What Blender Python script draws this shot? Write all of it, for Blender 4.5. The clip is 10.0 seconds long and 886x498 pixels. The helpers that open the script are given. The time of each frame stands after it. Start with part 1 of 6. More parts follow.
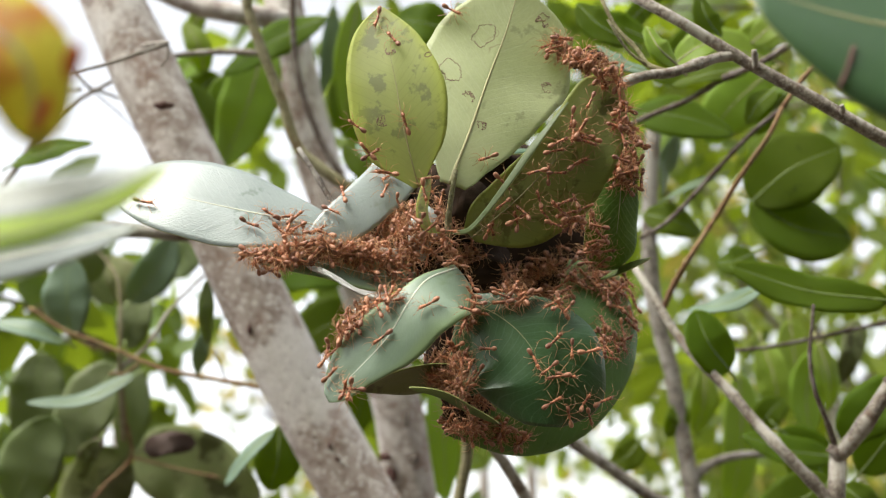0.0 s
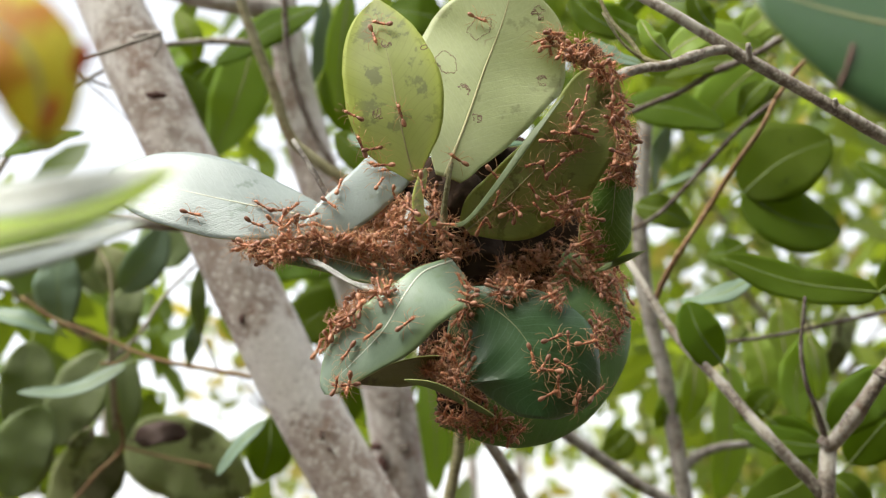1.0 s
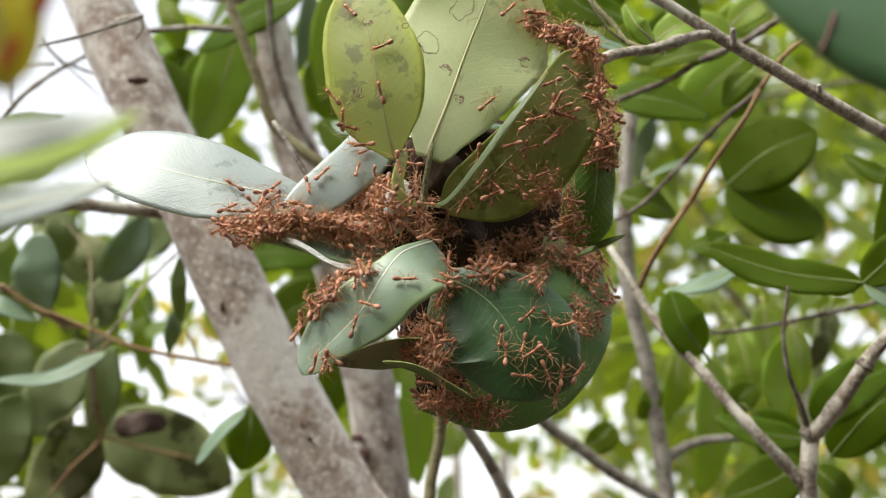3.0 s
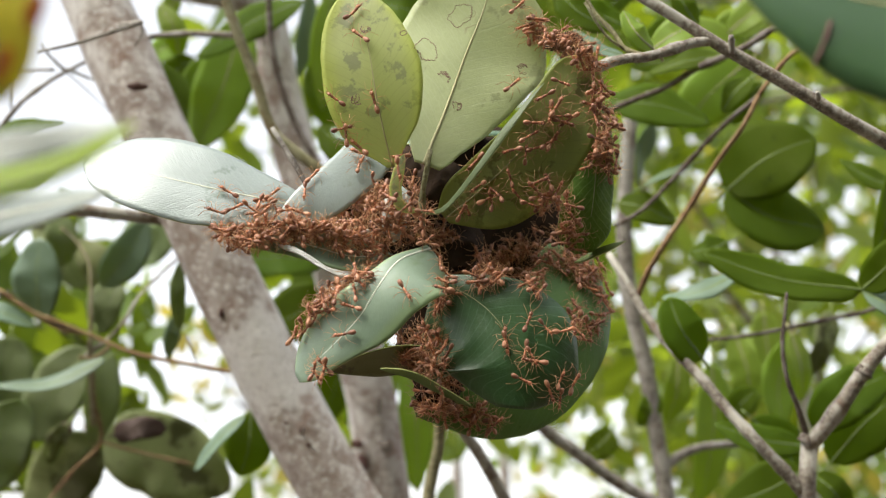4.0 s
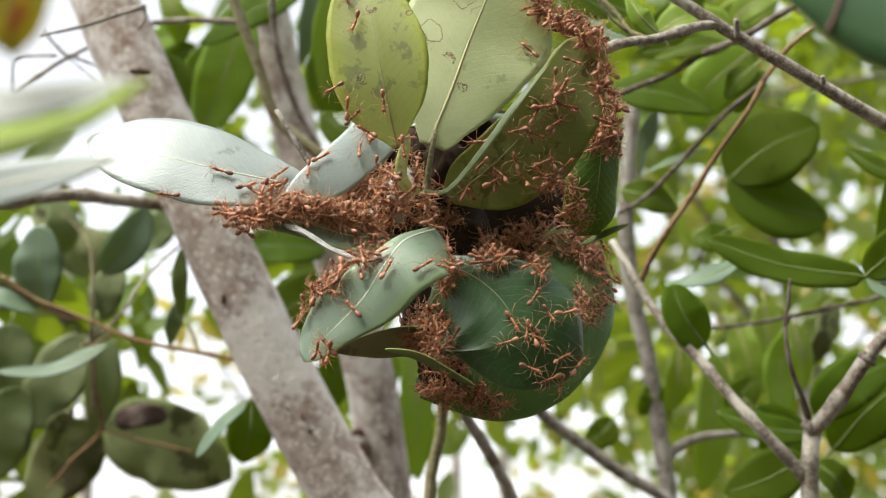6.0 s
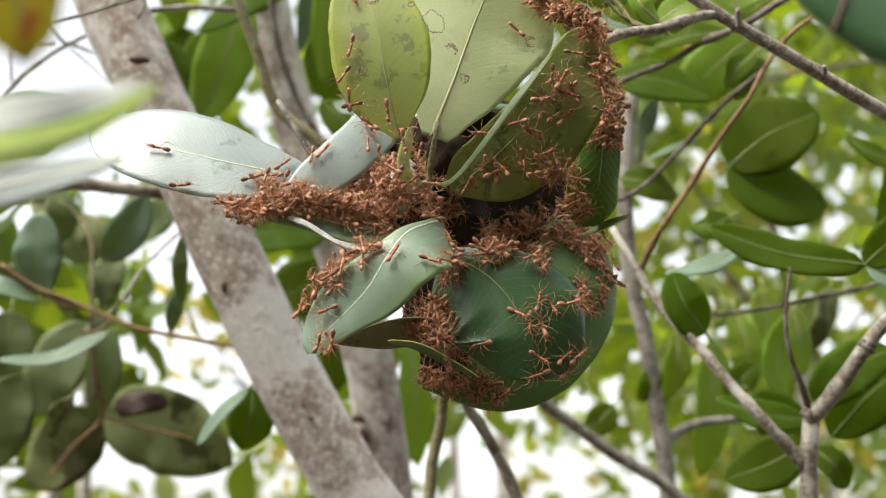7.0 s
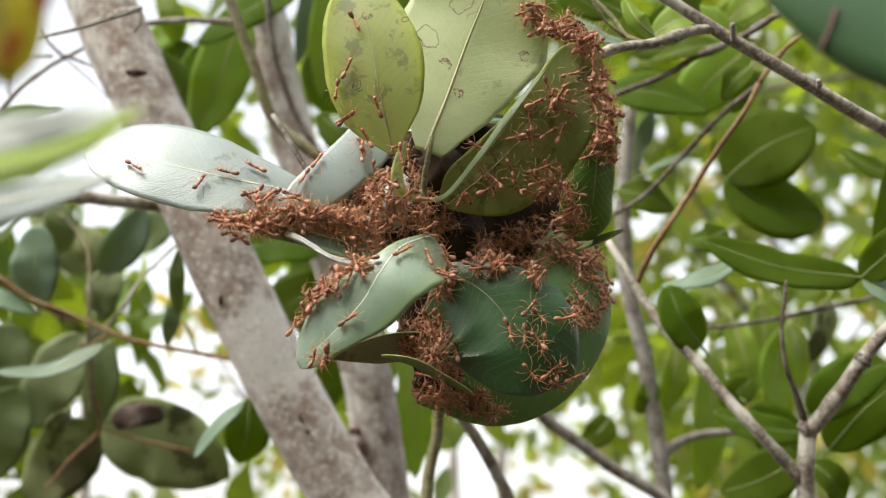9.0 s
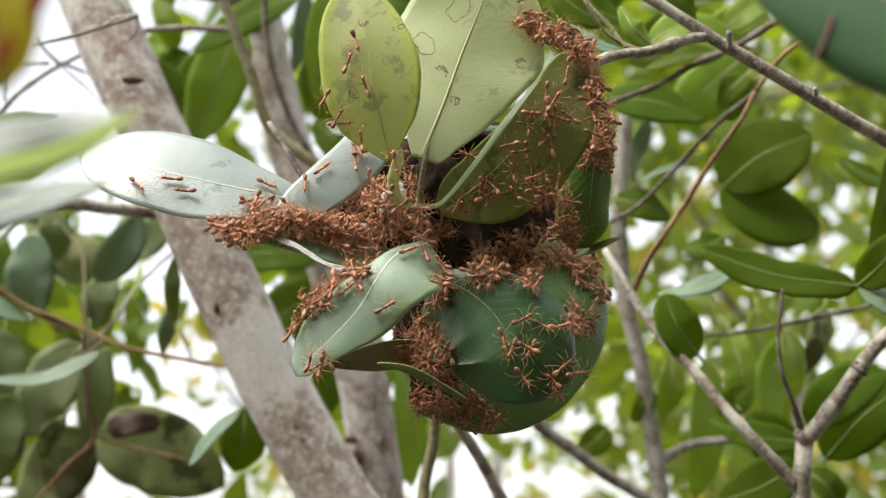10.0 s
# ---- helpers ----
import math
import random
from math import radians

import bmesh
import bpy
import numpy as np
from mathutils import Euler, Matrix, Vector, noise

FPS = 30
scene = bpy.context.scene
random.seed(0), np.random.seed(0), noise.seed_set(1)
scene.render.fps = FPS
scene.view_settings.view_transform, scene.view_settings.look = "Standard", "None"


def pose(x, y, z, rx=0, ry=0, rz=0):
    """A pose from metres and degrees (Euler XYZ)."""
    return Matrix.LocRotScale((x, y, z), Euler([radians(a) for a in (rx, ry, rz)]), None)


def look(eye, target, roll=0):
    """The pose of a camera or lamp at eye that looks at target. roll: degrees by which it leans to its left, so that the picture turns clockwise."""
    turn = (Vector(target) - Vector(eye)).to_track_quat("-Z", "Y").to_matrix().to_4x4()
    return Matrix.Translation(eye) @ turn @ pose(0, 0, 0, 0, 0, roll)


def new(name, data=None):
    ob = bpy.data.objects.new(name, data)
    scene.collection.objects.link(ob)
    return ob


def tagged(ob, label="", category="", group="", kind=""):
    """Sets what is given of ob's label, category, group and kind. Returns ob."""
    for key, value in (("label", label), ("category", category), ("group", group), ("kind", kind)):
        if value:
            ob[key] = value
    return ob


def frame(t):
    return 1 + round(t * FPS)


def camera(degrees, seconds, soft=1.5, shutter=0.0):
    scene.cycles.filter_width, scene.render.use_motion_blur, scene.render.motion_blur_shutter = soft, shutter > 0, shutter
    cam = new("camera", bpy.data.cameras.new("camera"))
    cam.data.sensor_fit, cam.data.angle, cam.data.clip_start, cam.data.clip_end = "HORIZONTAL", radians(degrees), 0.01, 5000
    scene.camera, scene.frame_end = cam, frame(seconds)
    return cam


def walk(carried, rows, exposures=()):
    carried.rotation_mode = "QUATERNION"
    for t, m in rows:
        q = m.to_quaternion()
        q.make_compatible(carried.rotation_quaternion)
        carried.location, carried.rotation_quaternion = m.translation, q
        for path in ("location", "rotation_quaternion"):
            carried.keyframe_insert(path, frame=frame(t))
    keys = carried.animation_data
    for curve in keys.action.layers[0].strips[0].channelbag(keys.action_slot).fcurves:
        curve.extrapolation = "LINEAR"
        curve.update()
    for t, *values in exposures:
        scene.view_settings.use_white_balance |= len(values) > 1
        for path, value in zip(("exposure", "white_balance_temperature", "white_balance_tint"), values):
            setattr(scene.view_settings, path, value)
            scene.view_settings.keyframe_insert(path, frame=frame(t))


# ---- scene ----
from mathutils.bvhtree import BVHTree

cam = camera(40, 10.0, soft=1.18)
cam.data.dof.use_dof = True
cam.data.dof.focus_distance = 0.495
cam.data.dof.aperture_fstop = 9.0

PATH = [
    (0.0, pose(0.00171, -0.00396, 1.60507, 104.0037, 0.4782, 1.4218)),
    (0.5, pose(0.00241, -0.00440, 1.60598, 103.6692, 0.3399, 1.2706)),
    (1.0, pose(-0.00165, -0.00553, 1.60693, 103.4080, 0.4797, 0.7969)),
    (1.5, pose(-0.00020, -0.00316, 1.60533, 103.3992, 0.3403, 0.5622)),
    (2.0, pose(-0.00162, -0.00083, 1.60311, 103.3890, 0.2923, 0.1742)),
    (2.5, pose(-0.00008, 0.00099, 1.59968, 103.5129, 0.1723, 0.1103)),
    (2.7, pose(0.00086, 0.00122, 1.59902, 103.5331, 0.1611, 0.1163)),
    (3.8, pose(0.00177, 0.00019, 1.60044, 103.6724, 0.1313, 0.1043)),
    (4.0, pose(0.00273, 0.00085, 1.60042, 103.7458, 0.0999, 0.1718)),
    (4.5, pose(-0.00197, -0.00055, 1.60037, 103.8455, 0.1157, -0.0967)),
    (5.0, pose(0.00000, -0.00000, 1.60000, 104.0000, -0.0000, -0.0000)),
    (5.5, pose(-0.00116, 0.00132, 1.59704, 104.1832, -0.1791, -0.0950)),
    (6.0, pose(0.00001, 0.00312, 1.59400, 103.6279, -0.0964, 0.0390)),
    (6.2, pose(0.00095, 0.00331, 1.59429, 103.3615, -0.0552, 0.0653)),
    (7.3, pose(-0.00335, 0.00086, 1.59840, 102.7110, 0.0590, -0.1502)),
    (7.5, pose(-0.00235, 0.00092, 1.59843, 102.7997, -0.0051, -0.0917)),
    (8.0, pose(-0.00080, 0.00088, 1.59984, 102.8274, 0.0598, 0.0067)),
    (8.5, pose(-0.00037, 0.00075, 1.59940, 103.0440, -0.0151, -0.0261)),
    (9.0, pose(0.00054, 0.00091, 1.59989, 103.1959, 0.0171, -0.0502)),
    (9.5, pose(0.00150, 0.00157, 1.60078, 103.3636, 0.0091, -0.0956)),
    (10.0, pose(0.00071, 0.00200, 1.59963, 103.6059, -0.0047, -0.2231)),
]
walk(cam, PATH)

# ---- sky, sun, exposure ----
world = bpy.data.worlds.new("overcast_sky")
scene.world = world
world.use_nodes = True
wn, wl = world.node_tree.nodes, world.node_tree.links
sky = wn.new("ShaderNodeTexSky")
sky.sky_type = "NISHITA"
sky.sun_disc = False
sky.sun_elevation, sky.sun_rotation = radians(56), radians(233)
sky.dust_density, sky.air_density, sky.ozone_density = 1.5, 1.0, 1.0
veil = wn.new("ShaderNodeHueSaturation")      # thin cloud takes most of the blue out
veil.inputs["Saturation"].default_value = 0.16
wl.new(sky.outputs["Color"], veil.inputs["Color"])
wl.new(veil.outputs["Color"], wn["Background"].inputs["Color"])
wn["Background"].inputs["Strength"].default_value = 0.148
sun = new("sun", bpy.data.lights.new("sun", "SUN"))
sun.data.energy, sun.data.angle, sun.data.color = 3.0, radians(36), (1.0, 0.965, 0.87)
sun.matrix_world = look((-2.5, -1.4, 6.4), (0, 0.5, 1.7))
scene.view_settings.exposure = 1.13


# ---- materials ----
def material(name):
    m = bpy.data.materials.new(name)
    m.use_nodes = True
    return m, m.node_tree.nodes, m.node_tree.links, m.node_tree.nodes["Principled BSDF"]


def mathn(n, l, op, a, b=None, c=None):
    k = n.new("ShaderNodeMath")
    k.operation = op
    for i, v in enumerate((a, b, c)):
        if v is None:
            continue
        if isinstance(v, (int, float)):
            k.inputs[i].default_value = v
        else:
            l.new(v, k.inputs[i])
    return k.outputs[0]


def mix(n, l, fac, a, b, kind="MIX"):
    k = n.new("ShaderNodeMix")
    k.data_type, k.blend_type = "RGBA", kind
    for i, v in ((0, fac), (6, a), (7, b)):
        if isinstance(v, (int, float)):
            k.inputs[i].default_value = v
        elif isinstance(v, tuple):
            k.inputs[i].default_value = (*v, 1)
        else:
            l.new(v, k.inputs[i])
    return k.outputs[2]


def noise_tex(n, l, vec, scale, detail=3.0, rough=0.55, out="Fac"):
    k = n.new("ShaderNodeTexNoise")
    k.inputs["Scale"].default_value, k.inputs["Detail"].default_value = scale, detail
    k.inputs["Roughness"].default_value = rough
    if vec is not None:
        l.new(vec, k.inputs["Vector"])
    return k.outputs[out]


def steps(n, l, fac, lo, hi):
    k = n.new("ShaderNodeMapRange")
    k.interpolation_type = "SMOOTHSTEP"
    k.inputs["From Min"].default_value, k.inputs["From Max"].default_value = lo, hi
    l.new(fac, k.inputs["Value"])
    return k.outputs["Result"]


def leaf_material(name, colour, other, vein, rough, through_light, glow, spots=None, spot_at=0.62, vein_amount=0.5, bump=0.25, coat=0.0, spec=0.5, mines=None, spot_scale=55, rim=None):
    """A leaf's skin. UV: x across from the midrib (-1 to 1), y along from base to tip."""
    m, n, l, b = material(name)
    uv = n.new("ShaderNodeUVMap").outputs[0]
    co = n.new("ShaderNodeTexCoord").outputs["Object"]
    sep = n.new("ShaderNodeSeparateXYZ")
    l.new(uv, sep.inputs[0])
    across, along = mathn(n, l, "ABSOLUTE", sep.outputs[0]), sep.outputs[1]
    wob = noise_tex(n, l, co, 45, 3)
    bow = mathn(n, l, "POWER", across, 0.8)
    t = mathn(n, l, "SUBTRACT", mathn(n, l, "MULTIPLY", along, 19.0), mathn(n, l, "MULTIPLY", bow, 3.8))
    t = mathn(n, l, "ADD", t, mathn(n, l, "MULTIPLY", wob, 1.3))
    near = mathn(n, l, "ABSOLUTE", mathn(n, l, "SUBTRACT", mathn(n, l, "FRACT", t), 0.5))
    line = steps(n, l, near, 0.09, 0.015)
    fine = n.new("ShaderNodeTexVoronoi")
    fine.feature = "DISTANCE_TO_EDGE"
    fine.inputs["Scale"].default_value = 420
    l.new(co, fine.inputs["Vector"])
    net = steps(n, l, fine.outputs["Distance"], 0.12, 0.0)
    rnd = n.new("ShaderNodeObjectInfo").outputs["Random"]
    patch = noise_tex(n, l, co, 26, 4)
    tone = mix(n, l, steps(n, l, patch, 0.35, 0.7), colour, other)
    grain = noise_tex(n, l, co, 900, 2)
    cmb = n.new("ShaderNodeCombineXYZ")            # fine fibres that run out from the midrib, their sheen painted in lighter
    l.new(mathn(n, l, "MULTIPLY", across, 5.0), cmb.inputs[0])
    l.new(mathn(n, l, "SUBTRACT", mathn(n, l, "MULTIPLY", along, 95.0), mathn(n, l, "MULTIPLY", across, 26.0)), cmb.inputs[1])
    fibre = noise_tex(n, l, cmb.outputs[0], 1.6, 3, 0.6)
    tone = mix(n, l, mathn(n, l, "MULTIPLY", grain, 0.25), tone, tuple(c * 0.6 for c in colour))
    tone = mix(n, l, mathn(n, l, "MULTIPLY", steps(n, l, fibre, 0.4, 0.75), 0.3), tone, tuple(min(0.9, c * 1.45) for c in colour))
    tone = mix(n, l, mathn(n, l, "MULTIPLY", steps(n, l, noise_tex(n, l, co, 210, 4, 0.7), 0.55, 0.75), 0.22), tone, tuple(c * 0.5 for c in colour))
    hsv = n.new("ShaderNodeHueSaturation")
    l.new(tone, hsv.inputs["Color"])
    l.new(mathn(n, l, "ADD", mathn(n, l, "MULTIPLY", rnd, 0.45), 0.78), hsv.inputs["Value"])
    l.new(mathn(n, l, "ADD", mathn(n, l, "MULTIPLY", rnd, 0.03), 0.485), hsv.inputs["Hue"])
    tone = mix(n, l, mathn(n, l, "MULTIPLY", line, vein_amount), hsv.outputs[0], vein)
    tone = mix(n, l, mathn(n, l, "MULTIPLY", net, vein_amount * 0.3), tone, vein)
    if spots:
        sp = steps(n, l, noise_tex(n, l, co, spot_scale, 4, 0.65), spot_at, spot_at + 0.07)
        tone = mix(n, l, mathn(n, l, "MULTIPLY", sp, 0.75), tone, spots)
    if mines:                              # thin winding feeding scars
        vo = n.new("ShaderNodeTexNoise")
        vo.inputs["Scale"].default_value, vo.inputs["Detail"].default_value = 75, 1.5
        l.new(co, vo.inputs["Vector"])
        ring = steps(n, l, mathn(n, l, "ABSOLUTE", mathn(n, l, "SUBTRACT", vo.outputs["Fac"], 0.5)), 0.012, 0.003)
        where = steps(n, l, noise_tex(n, l, co, 38, 1), 0.6, 0.66)
        tone = mix(n, l, mathn(n, l, "MULTIPLY", mathn(n, l, "MULTIPLY", ring, where), 0.8), tone, mines)
    if rim:                                # the yellower border of the blade
        edge = steps(n, l, mathn(n, l, "ADD", across, mathn(n, l, "MULTIPLY", wob, 0.5)), 0.82, 1.22)
        tone = mix(n, l, mathn(n, l, "MULTIPLY", edge, 0.75), tone, rim)
    l.new(tone, b.inputs["Base Color"])
    l.new(mathn(n, l, "ADD", mathn(n, l, "MULTIPLY", patch, 0.22), rough - 0.1), b.inputs["Roughness"])
    b.inputs["Specular IOR Level"].default_value = spec
    b.inputs["Coat Weight"].default_value, b.inputs["Coat Roughness"].default_value = coat, 0.34
    height = mathn(n, l, "ADD", mathn(n, l, "MULTIPLY", line, -0.10), mathn(n, l, "MULTIPLY", grain, 0.35))
    height = mathn(n, l, "ADD", height, mathn(n, l, "MULTIPLY", patch, 1.5))
    height = mathn(n, l, "ADD", height, mathn(n, l, "MULTIPLY", fibre, 0.5))
    bp = n.new("ShaderNodeBump")
    bp.inputs["Strength"].default_value, bp.inputs["Distance"].default_value = bump, 0.0006
    l.new(height, bp.inputs["Height"])
    l.new(bp.outputs[0], b.inputs["Normal"])
    tr = n.new("ShaderNodeBsdfTranslucent")
    lit = mix(n, l, mathn(n, l, "MULTIPLY", line, 0.3), mix(n, l, steps(n, l, patch, 0.3, 0.75), glow, tuple(c * 0.75 for c in glow)), tuple(c * 0.5 for c in glow))
    if spots:
        lit = mix(n, l, mathn(n, l, "MULTIPLY", sp, 0.6), lit, tuple(c * 0.45 for c in glow))
    l.new(lit, tr.inputs["Color"])
    ms = n.new("ShaderNodeMixShader")
    ms.inputs[0].default_value = through_light
    l.new(b.outputs[0], ms.inputs[1])
    l.new(tr.outputs[0], ms.inputs[2])
    l.new(ms.outputs[0], n["Material Output"].inputs["Surface"])
    return m


def bark_material(name, base, dark, pale, red, scale=1.0, flecks=0.85):
    """Bark with lichen: large pale and reddish fields, a crust of small pale flecks and dark pits."""
    m, n, l, b = material(name)
    co = n.new("ShaderNodeTexCoord").outputs["Object"]
    big, mid = noise_tex(n, l, co, 30 * scale, 4, 0.6), noise_tex(n, l, co, 140 * scale, 5, 0.7)
    small = noise_tex(n, l, co, 700 * scale, 4, 0.7)
    other = noise_tex(n, l, co, 52 * scale, 3, 0.65)
    c = mix(n, l, steps(n, l, mid, 0.38, 0.60), dark, base)
    c = mix(n, l, mathn(n, l, "MULTIPLY", steps(n, l, noise_tex(n, l, co, 330 * scale, 3, 0.6), 0.54, 0.66), flecks), c, pale)
    c = mix(n, l, mathn(n, l, "MULTIPLY", steps(n, l, big, 0.46, 0.58), 0.8), c, pale)
    c = mix(n, l, mathn(n, l, "MULTIPLY", steps(n, l, other, 0.54, 0.66), 0.62), c, red)
    wv = n.new("ShaderNodeTexVoronoi")
    wv.inputs["Scale"].default_value = 260 * scale
    l.new(co, wv.inputs["Vector"])
    fleck = steps(n, l, wv.outputs["Distance"], 0.42, 0.22)
    c = mix(n, l, mathn(n, l, "MULTIPLY", mathn(n, l, "MULTIPLY", fleck, steps(n, l, mid, 0.42, 0.58)), flecks), c, pale)
    c = mix(n, l, mathn(n, l, "MULTIPLY", steps(n, l, small, 0.55, 0.72), 0.55), c, tuple(x * 0.45 for x in dark))
    l.new(c, b.inputs["Base Color"])
    b.inputs["Roughness"].default_value = 0.85
    b.inputs["Specular IOR Level"].default_value = 0.25
    bp = n.new("ShaderNodeBump")
    bp.inputs["Strength"].default_value, bp.inputs["Distance"].default_value = 0.8, 0.002 / scale
    l.new(mathn(n, l, "ADD", mid, mathn(n, l, "MULTIPLY", small, 0.6)), bp.inputs["Height"])
    l.new(bp.outputs[0], b.inputs["Normal"])
    return m


def plain_material(name, colour, other, scale, rough, bump=0.3, spec=0.4, distance=0.0005):
    m, n, l, b = material(name)
    co = n.new("ShaderNodeTexCoord").outputs["Object"]
    a, g = noise_tex(n, l, co, scale, 4), noise_tex(n, l, co, scale * 9, 3)
    c = mix(n, l, steps(n, l, a, 0.3, 0.7), colour, other)
    c = mix(n, l, mathn(n, l, "MULTIPLY", g, 0.4), c, tuple(x * 0.6 for x in colour))
    l.new(c, b.inputs["Base Color"])
    b.inputs["Roughness"].default_value, b.inputs["Specular IOR Level"].default_value = rough, spec
    bp = n.new("ShaderNodeBump")
    bp.inputs["Strength"].default_value, bp.inputs["Distance"].default_value = bump, distance
    l.new(mathn(n, l, "ADD", a, mathn(n, l, "MULTIPLY", g, 0.5)), bp.inputs["Height"])
    l.new(bp.outputs[0], b.inputs["Normal"])
    return m


GLOW, YELLOW_GLOW = (0.37, 0.49, 0.018), (0.45, 0.58, 0.035)
PALE_VEIN = (0.42, 0.48, 0.22)
# tone: (upper skin, underside, margin, midrib)
m_margin = plain_material("leaf_margin", (0.42, 0.46, 0.16), (0.35, 0.40, 0.12), 300, 0.5)
m_rib = plain_material("leaf_midrib", (0.44, 0.40, 0.20), (0.36, 0.35, 0.16), 200, 0.55)
m_rib_soft = plain_material("leaf_midrib_soft", (0.45, 0.41, 0.22), (0.38, 0.35, 0.18), 200, 0.55)
m_rib_pale = plain_material("leaf_midrib_pale", (0.74, 0.76, 0.62), (0.66, 0.69, 0.55), 200, 0.35)
m_rib_green = plain_material("leaf_midrib_green", (0.23, 0.30, 0.09), (0.18, 0.24, 0.06), 200, 0.55)
m_nest_top = leaf_material("nest_leaf_upper", (0.034, 0.088, 0.030), (0.043, 0.108, 0.038), (0.12, 0.20, 0.10), 0.31, 0.10, GLOW, coat=0.0, vein_amount=0.40, bump=0.35, spec=0.75, spots=(0.045, 0.078, 0.04), spot_at=0.64)
# skylight sheen painted into a pale base; the leaf itself is dark green
m_nest_sheen = leaf_material("nest_leaf_sheen_upper", (0.31, 0.365, 0.35), (0.40, 0.455, 0.44), (0.46, 0.51, 0.48), 0.36, 0.08, GLOW, coat=1.0, vein_amount=0.2, bump=0.8, spots=(0.14, 0.20, 0.15), spot_at=0.57)
m_nest_under = leaf_material("nest_leaf_underside", (0.43, 0.455, 0.27), (0.37, 0.41, 0.22), (0.48, 0.50, 0.28), 0.55, 0.25, GLOW, vein_amount=0.14, bump=0.2, spots=(0.22, 0.23, 0.11), spot_at=0.68)
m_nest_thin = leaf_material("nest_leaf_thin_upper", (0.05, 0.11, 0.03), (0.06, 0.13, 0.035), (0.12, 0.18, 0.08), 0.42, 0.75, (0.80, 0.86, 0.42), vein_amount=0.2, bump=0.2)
# brighter copy of the underside, its lit look put into the base colour
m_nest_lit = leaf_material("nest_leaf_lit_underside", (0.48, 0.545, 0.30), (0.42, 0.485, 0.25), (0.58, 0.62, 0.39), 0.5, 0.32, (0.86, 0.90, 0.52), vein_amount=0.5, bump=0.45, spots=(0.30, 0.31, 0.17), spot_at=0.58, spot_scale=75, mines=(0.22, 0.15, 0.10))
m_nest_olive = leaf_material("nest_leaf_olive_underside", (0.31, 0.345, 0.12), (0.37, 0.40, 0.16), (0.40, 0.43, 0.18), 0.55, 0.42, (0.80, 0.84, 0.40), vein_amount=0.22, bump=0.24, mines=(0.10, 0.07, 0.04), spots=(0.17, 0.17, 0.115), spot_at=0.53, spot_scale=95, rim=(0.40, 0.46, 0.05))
# darker copy: shade and the ants' shadows join the stains in its colour
m_nest_shade_stained = leaf_material("nest_leaf_shade_stained_underside", (0.29, 0.315, 0.11), (0.34, 0.36, 0.14), (0.38, 0.40, 0.18), 0.55, 0.5, (0.66, 0.68, 0.16), vein_amount=0.16, bump=0.2, mines=(0.08, 0.05, 0.03), spots=(0.11, 0.085, 0.045), spot_at=0.55, spot_scale=90, rim=(0.30, 0.33, 0.07))
m_top = leaf_material("leaf_upper", (0.075, 0.122, 0.011), (0.096, 0.144, 0.014), (0.13, 0.18, 0.035), 0.55, 0.52, GLOW, vein_amount=0.16, spots=(0.06, 0.09, 0.015), spot_at=0.62, spec=0.1)
m_under = leaf_material("leaf_underside", (0.082, 0.13, 0.014), (0.10, 0.15, 0.018), (0.18, 0.24, 0.06), 0.6, 0.52, GLOW, vein_amount=0.14, spots=(0.06, 0.09, 0.02), spot_at=0.66, spec=0.2)
m_blue = leaf_material("leaf_bluish_upper", (0.14, 0.21, 0.15), (0.17, 0.245, 0.175), PALE_VEIN, 0.45, 0.25, GLOW, vein_amount=0.15, spec=0.4)
# part of the backlit glow is painted in as a lighter base
m_backlit = leaf_material("leaf_painted_backlit", (0.27, 0.39, 0.055), (0.32, 0.45, 0.07), PALE_VEIN, 0.5, 0.6, YELLOW_GLOW, vein_amount=0.25)
m_old = leaf_material("leaf_olive_old", (0.25, 0.28, 0.13), (0.285, 0.31, 0.15), (0.2, 0.2, 0.08), 0.6, 0.3, GLOW, vein_amount=0.12, spots=(0.035, 0.020, 0.014), spot_at=0.56, spot_scale=26, spec=0.22)
m_yellow = leaf_material("leaf_yellowing", (0.74, 0.64, 0.06), (0.66, 0.64, 0.07), (0.6, 0.55, 0.1), 0.5, 0.45, (0.96, 0.86, 0.08), vein_amount=0.1, spots=(0.62, 0.12, 0.02), spot_at=0.50, spot_scale=38)
m_nest_net = leaf_material("nest_leaf_net_veined", (0.062, 0.155, 0.02), (0.08, 0.185, 0.028), (0.24, 0.34, 0.10), 0.45, 0.2, GLOW, vein_amount=0.65, bump=0.4, spec=0.3)
m_nest_green = leaf_material("nest_leaf_green_upper", (0.115, 0.24, 0.07), (0.135, 0.27, 0.085), (0.18, 0.27, 0.10), 0.36, 0.16, GLOW, vein_amount=0.45, bump=0.25, spec=0.35, spots=(0.05, 0.10, 0.03), spot_at=0.62)
# sheen of the sky put into the grey base colour
m_nest_grey_sheen = leaf_material("nest_leaf_grey_sheen_upper", (0.31, 0.365, 0.35), (0.38, 0.435, 0.42), (0.43, 0.48, 0.46), 0.40, 0.10, GLOW, coat=0.7, vein_amount=0.12, bump=0.4, spots=(0.24, 0.28, 0.22), spot_at=0.6)
# olive underside darkened to brown in place of the shade on it
m_nest_shade = leaf_material("nest_leaf_shade_underside", (0.15, 0.155, 0.05), (0.19, 0.185, 0.065), (0.22, 0.2, 0.09), 0.6, 0.15, (0.4, 0.36, 0.08), vein_amount=0.2, bump=0.3, spots=(0.07, 0.05, 0.025), spot_at=0.52, spot_scale=80)
m_nest_edge = leaf_material("nest_leaf_margin_skin", (0.09, 0.13, 0.048), (0.12, 0.165, 0.066), (0.16, 0.2, 0.09), 0.5, 0.3, (0.6, 0.7, 0.25), vein_amount=0.1, bump=0.2)
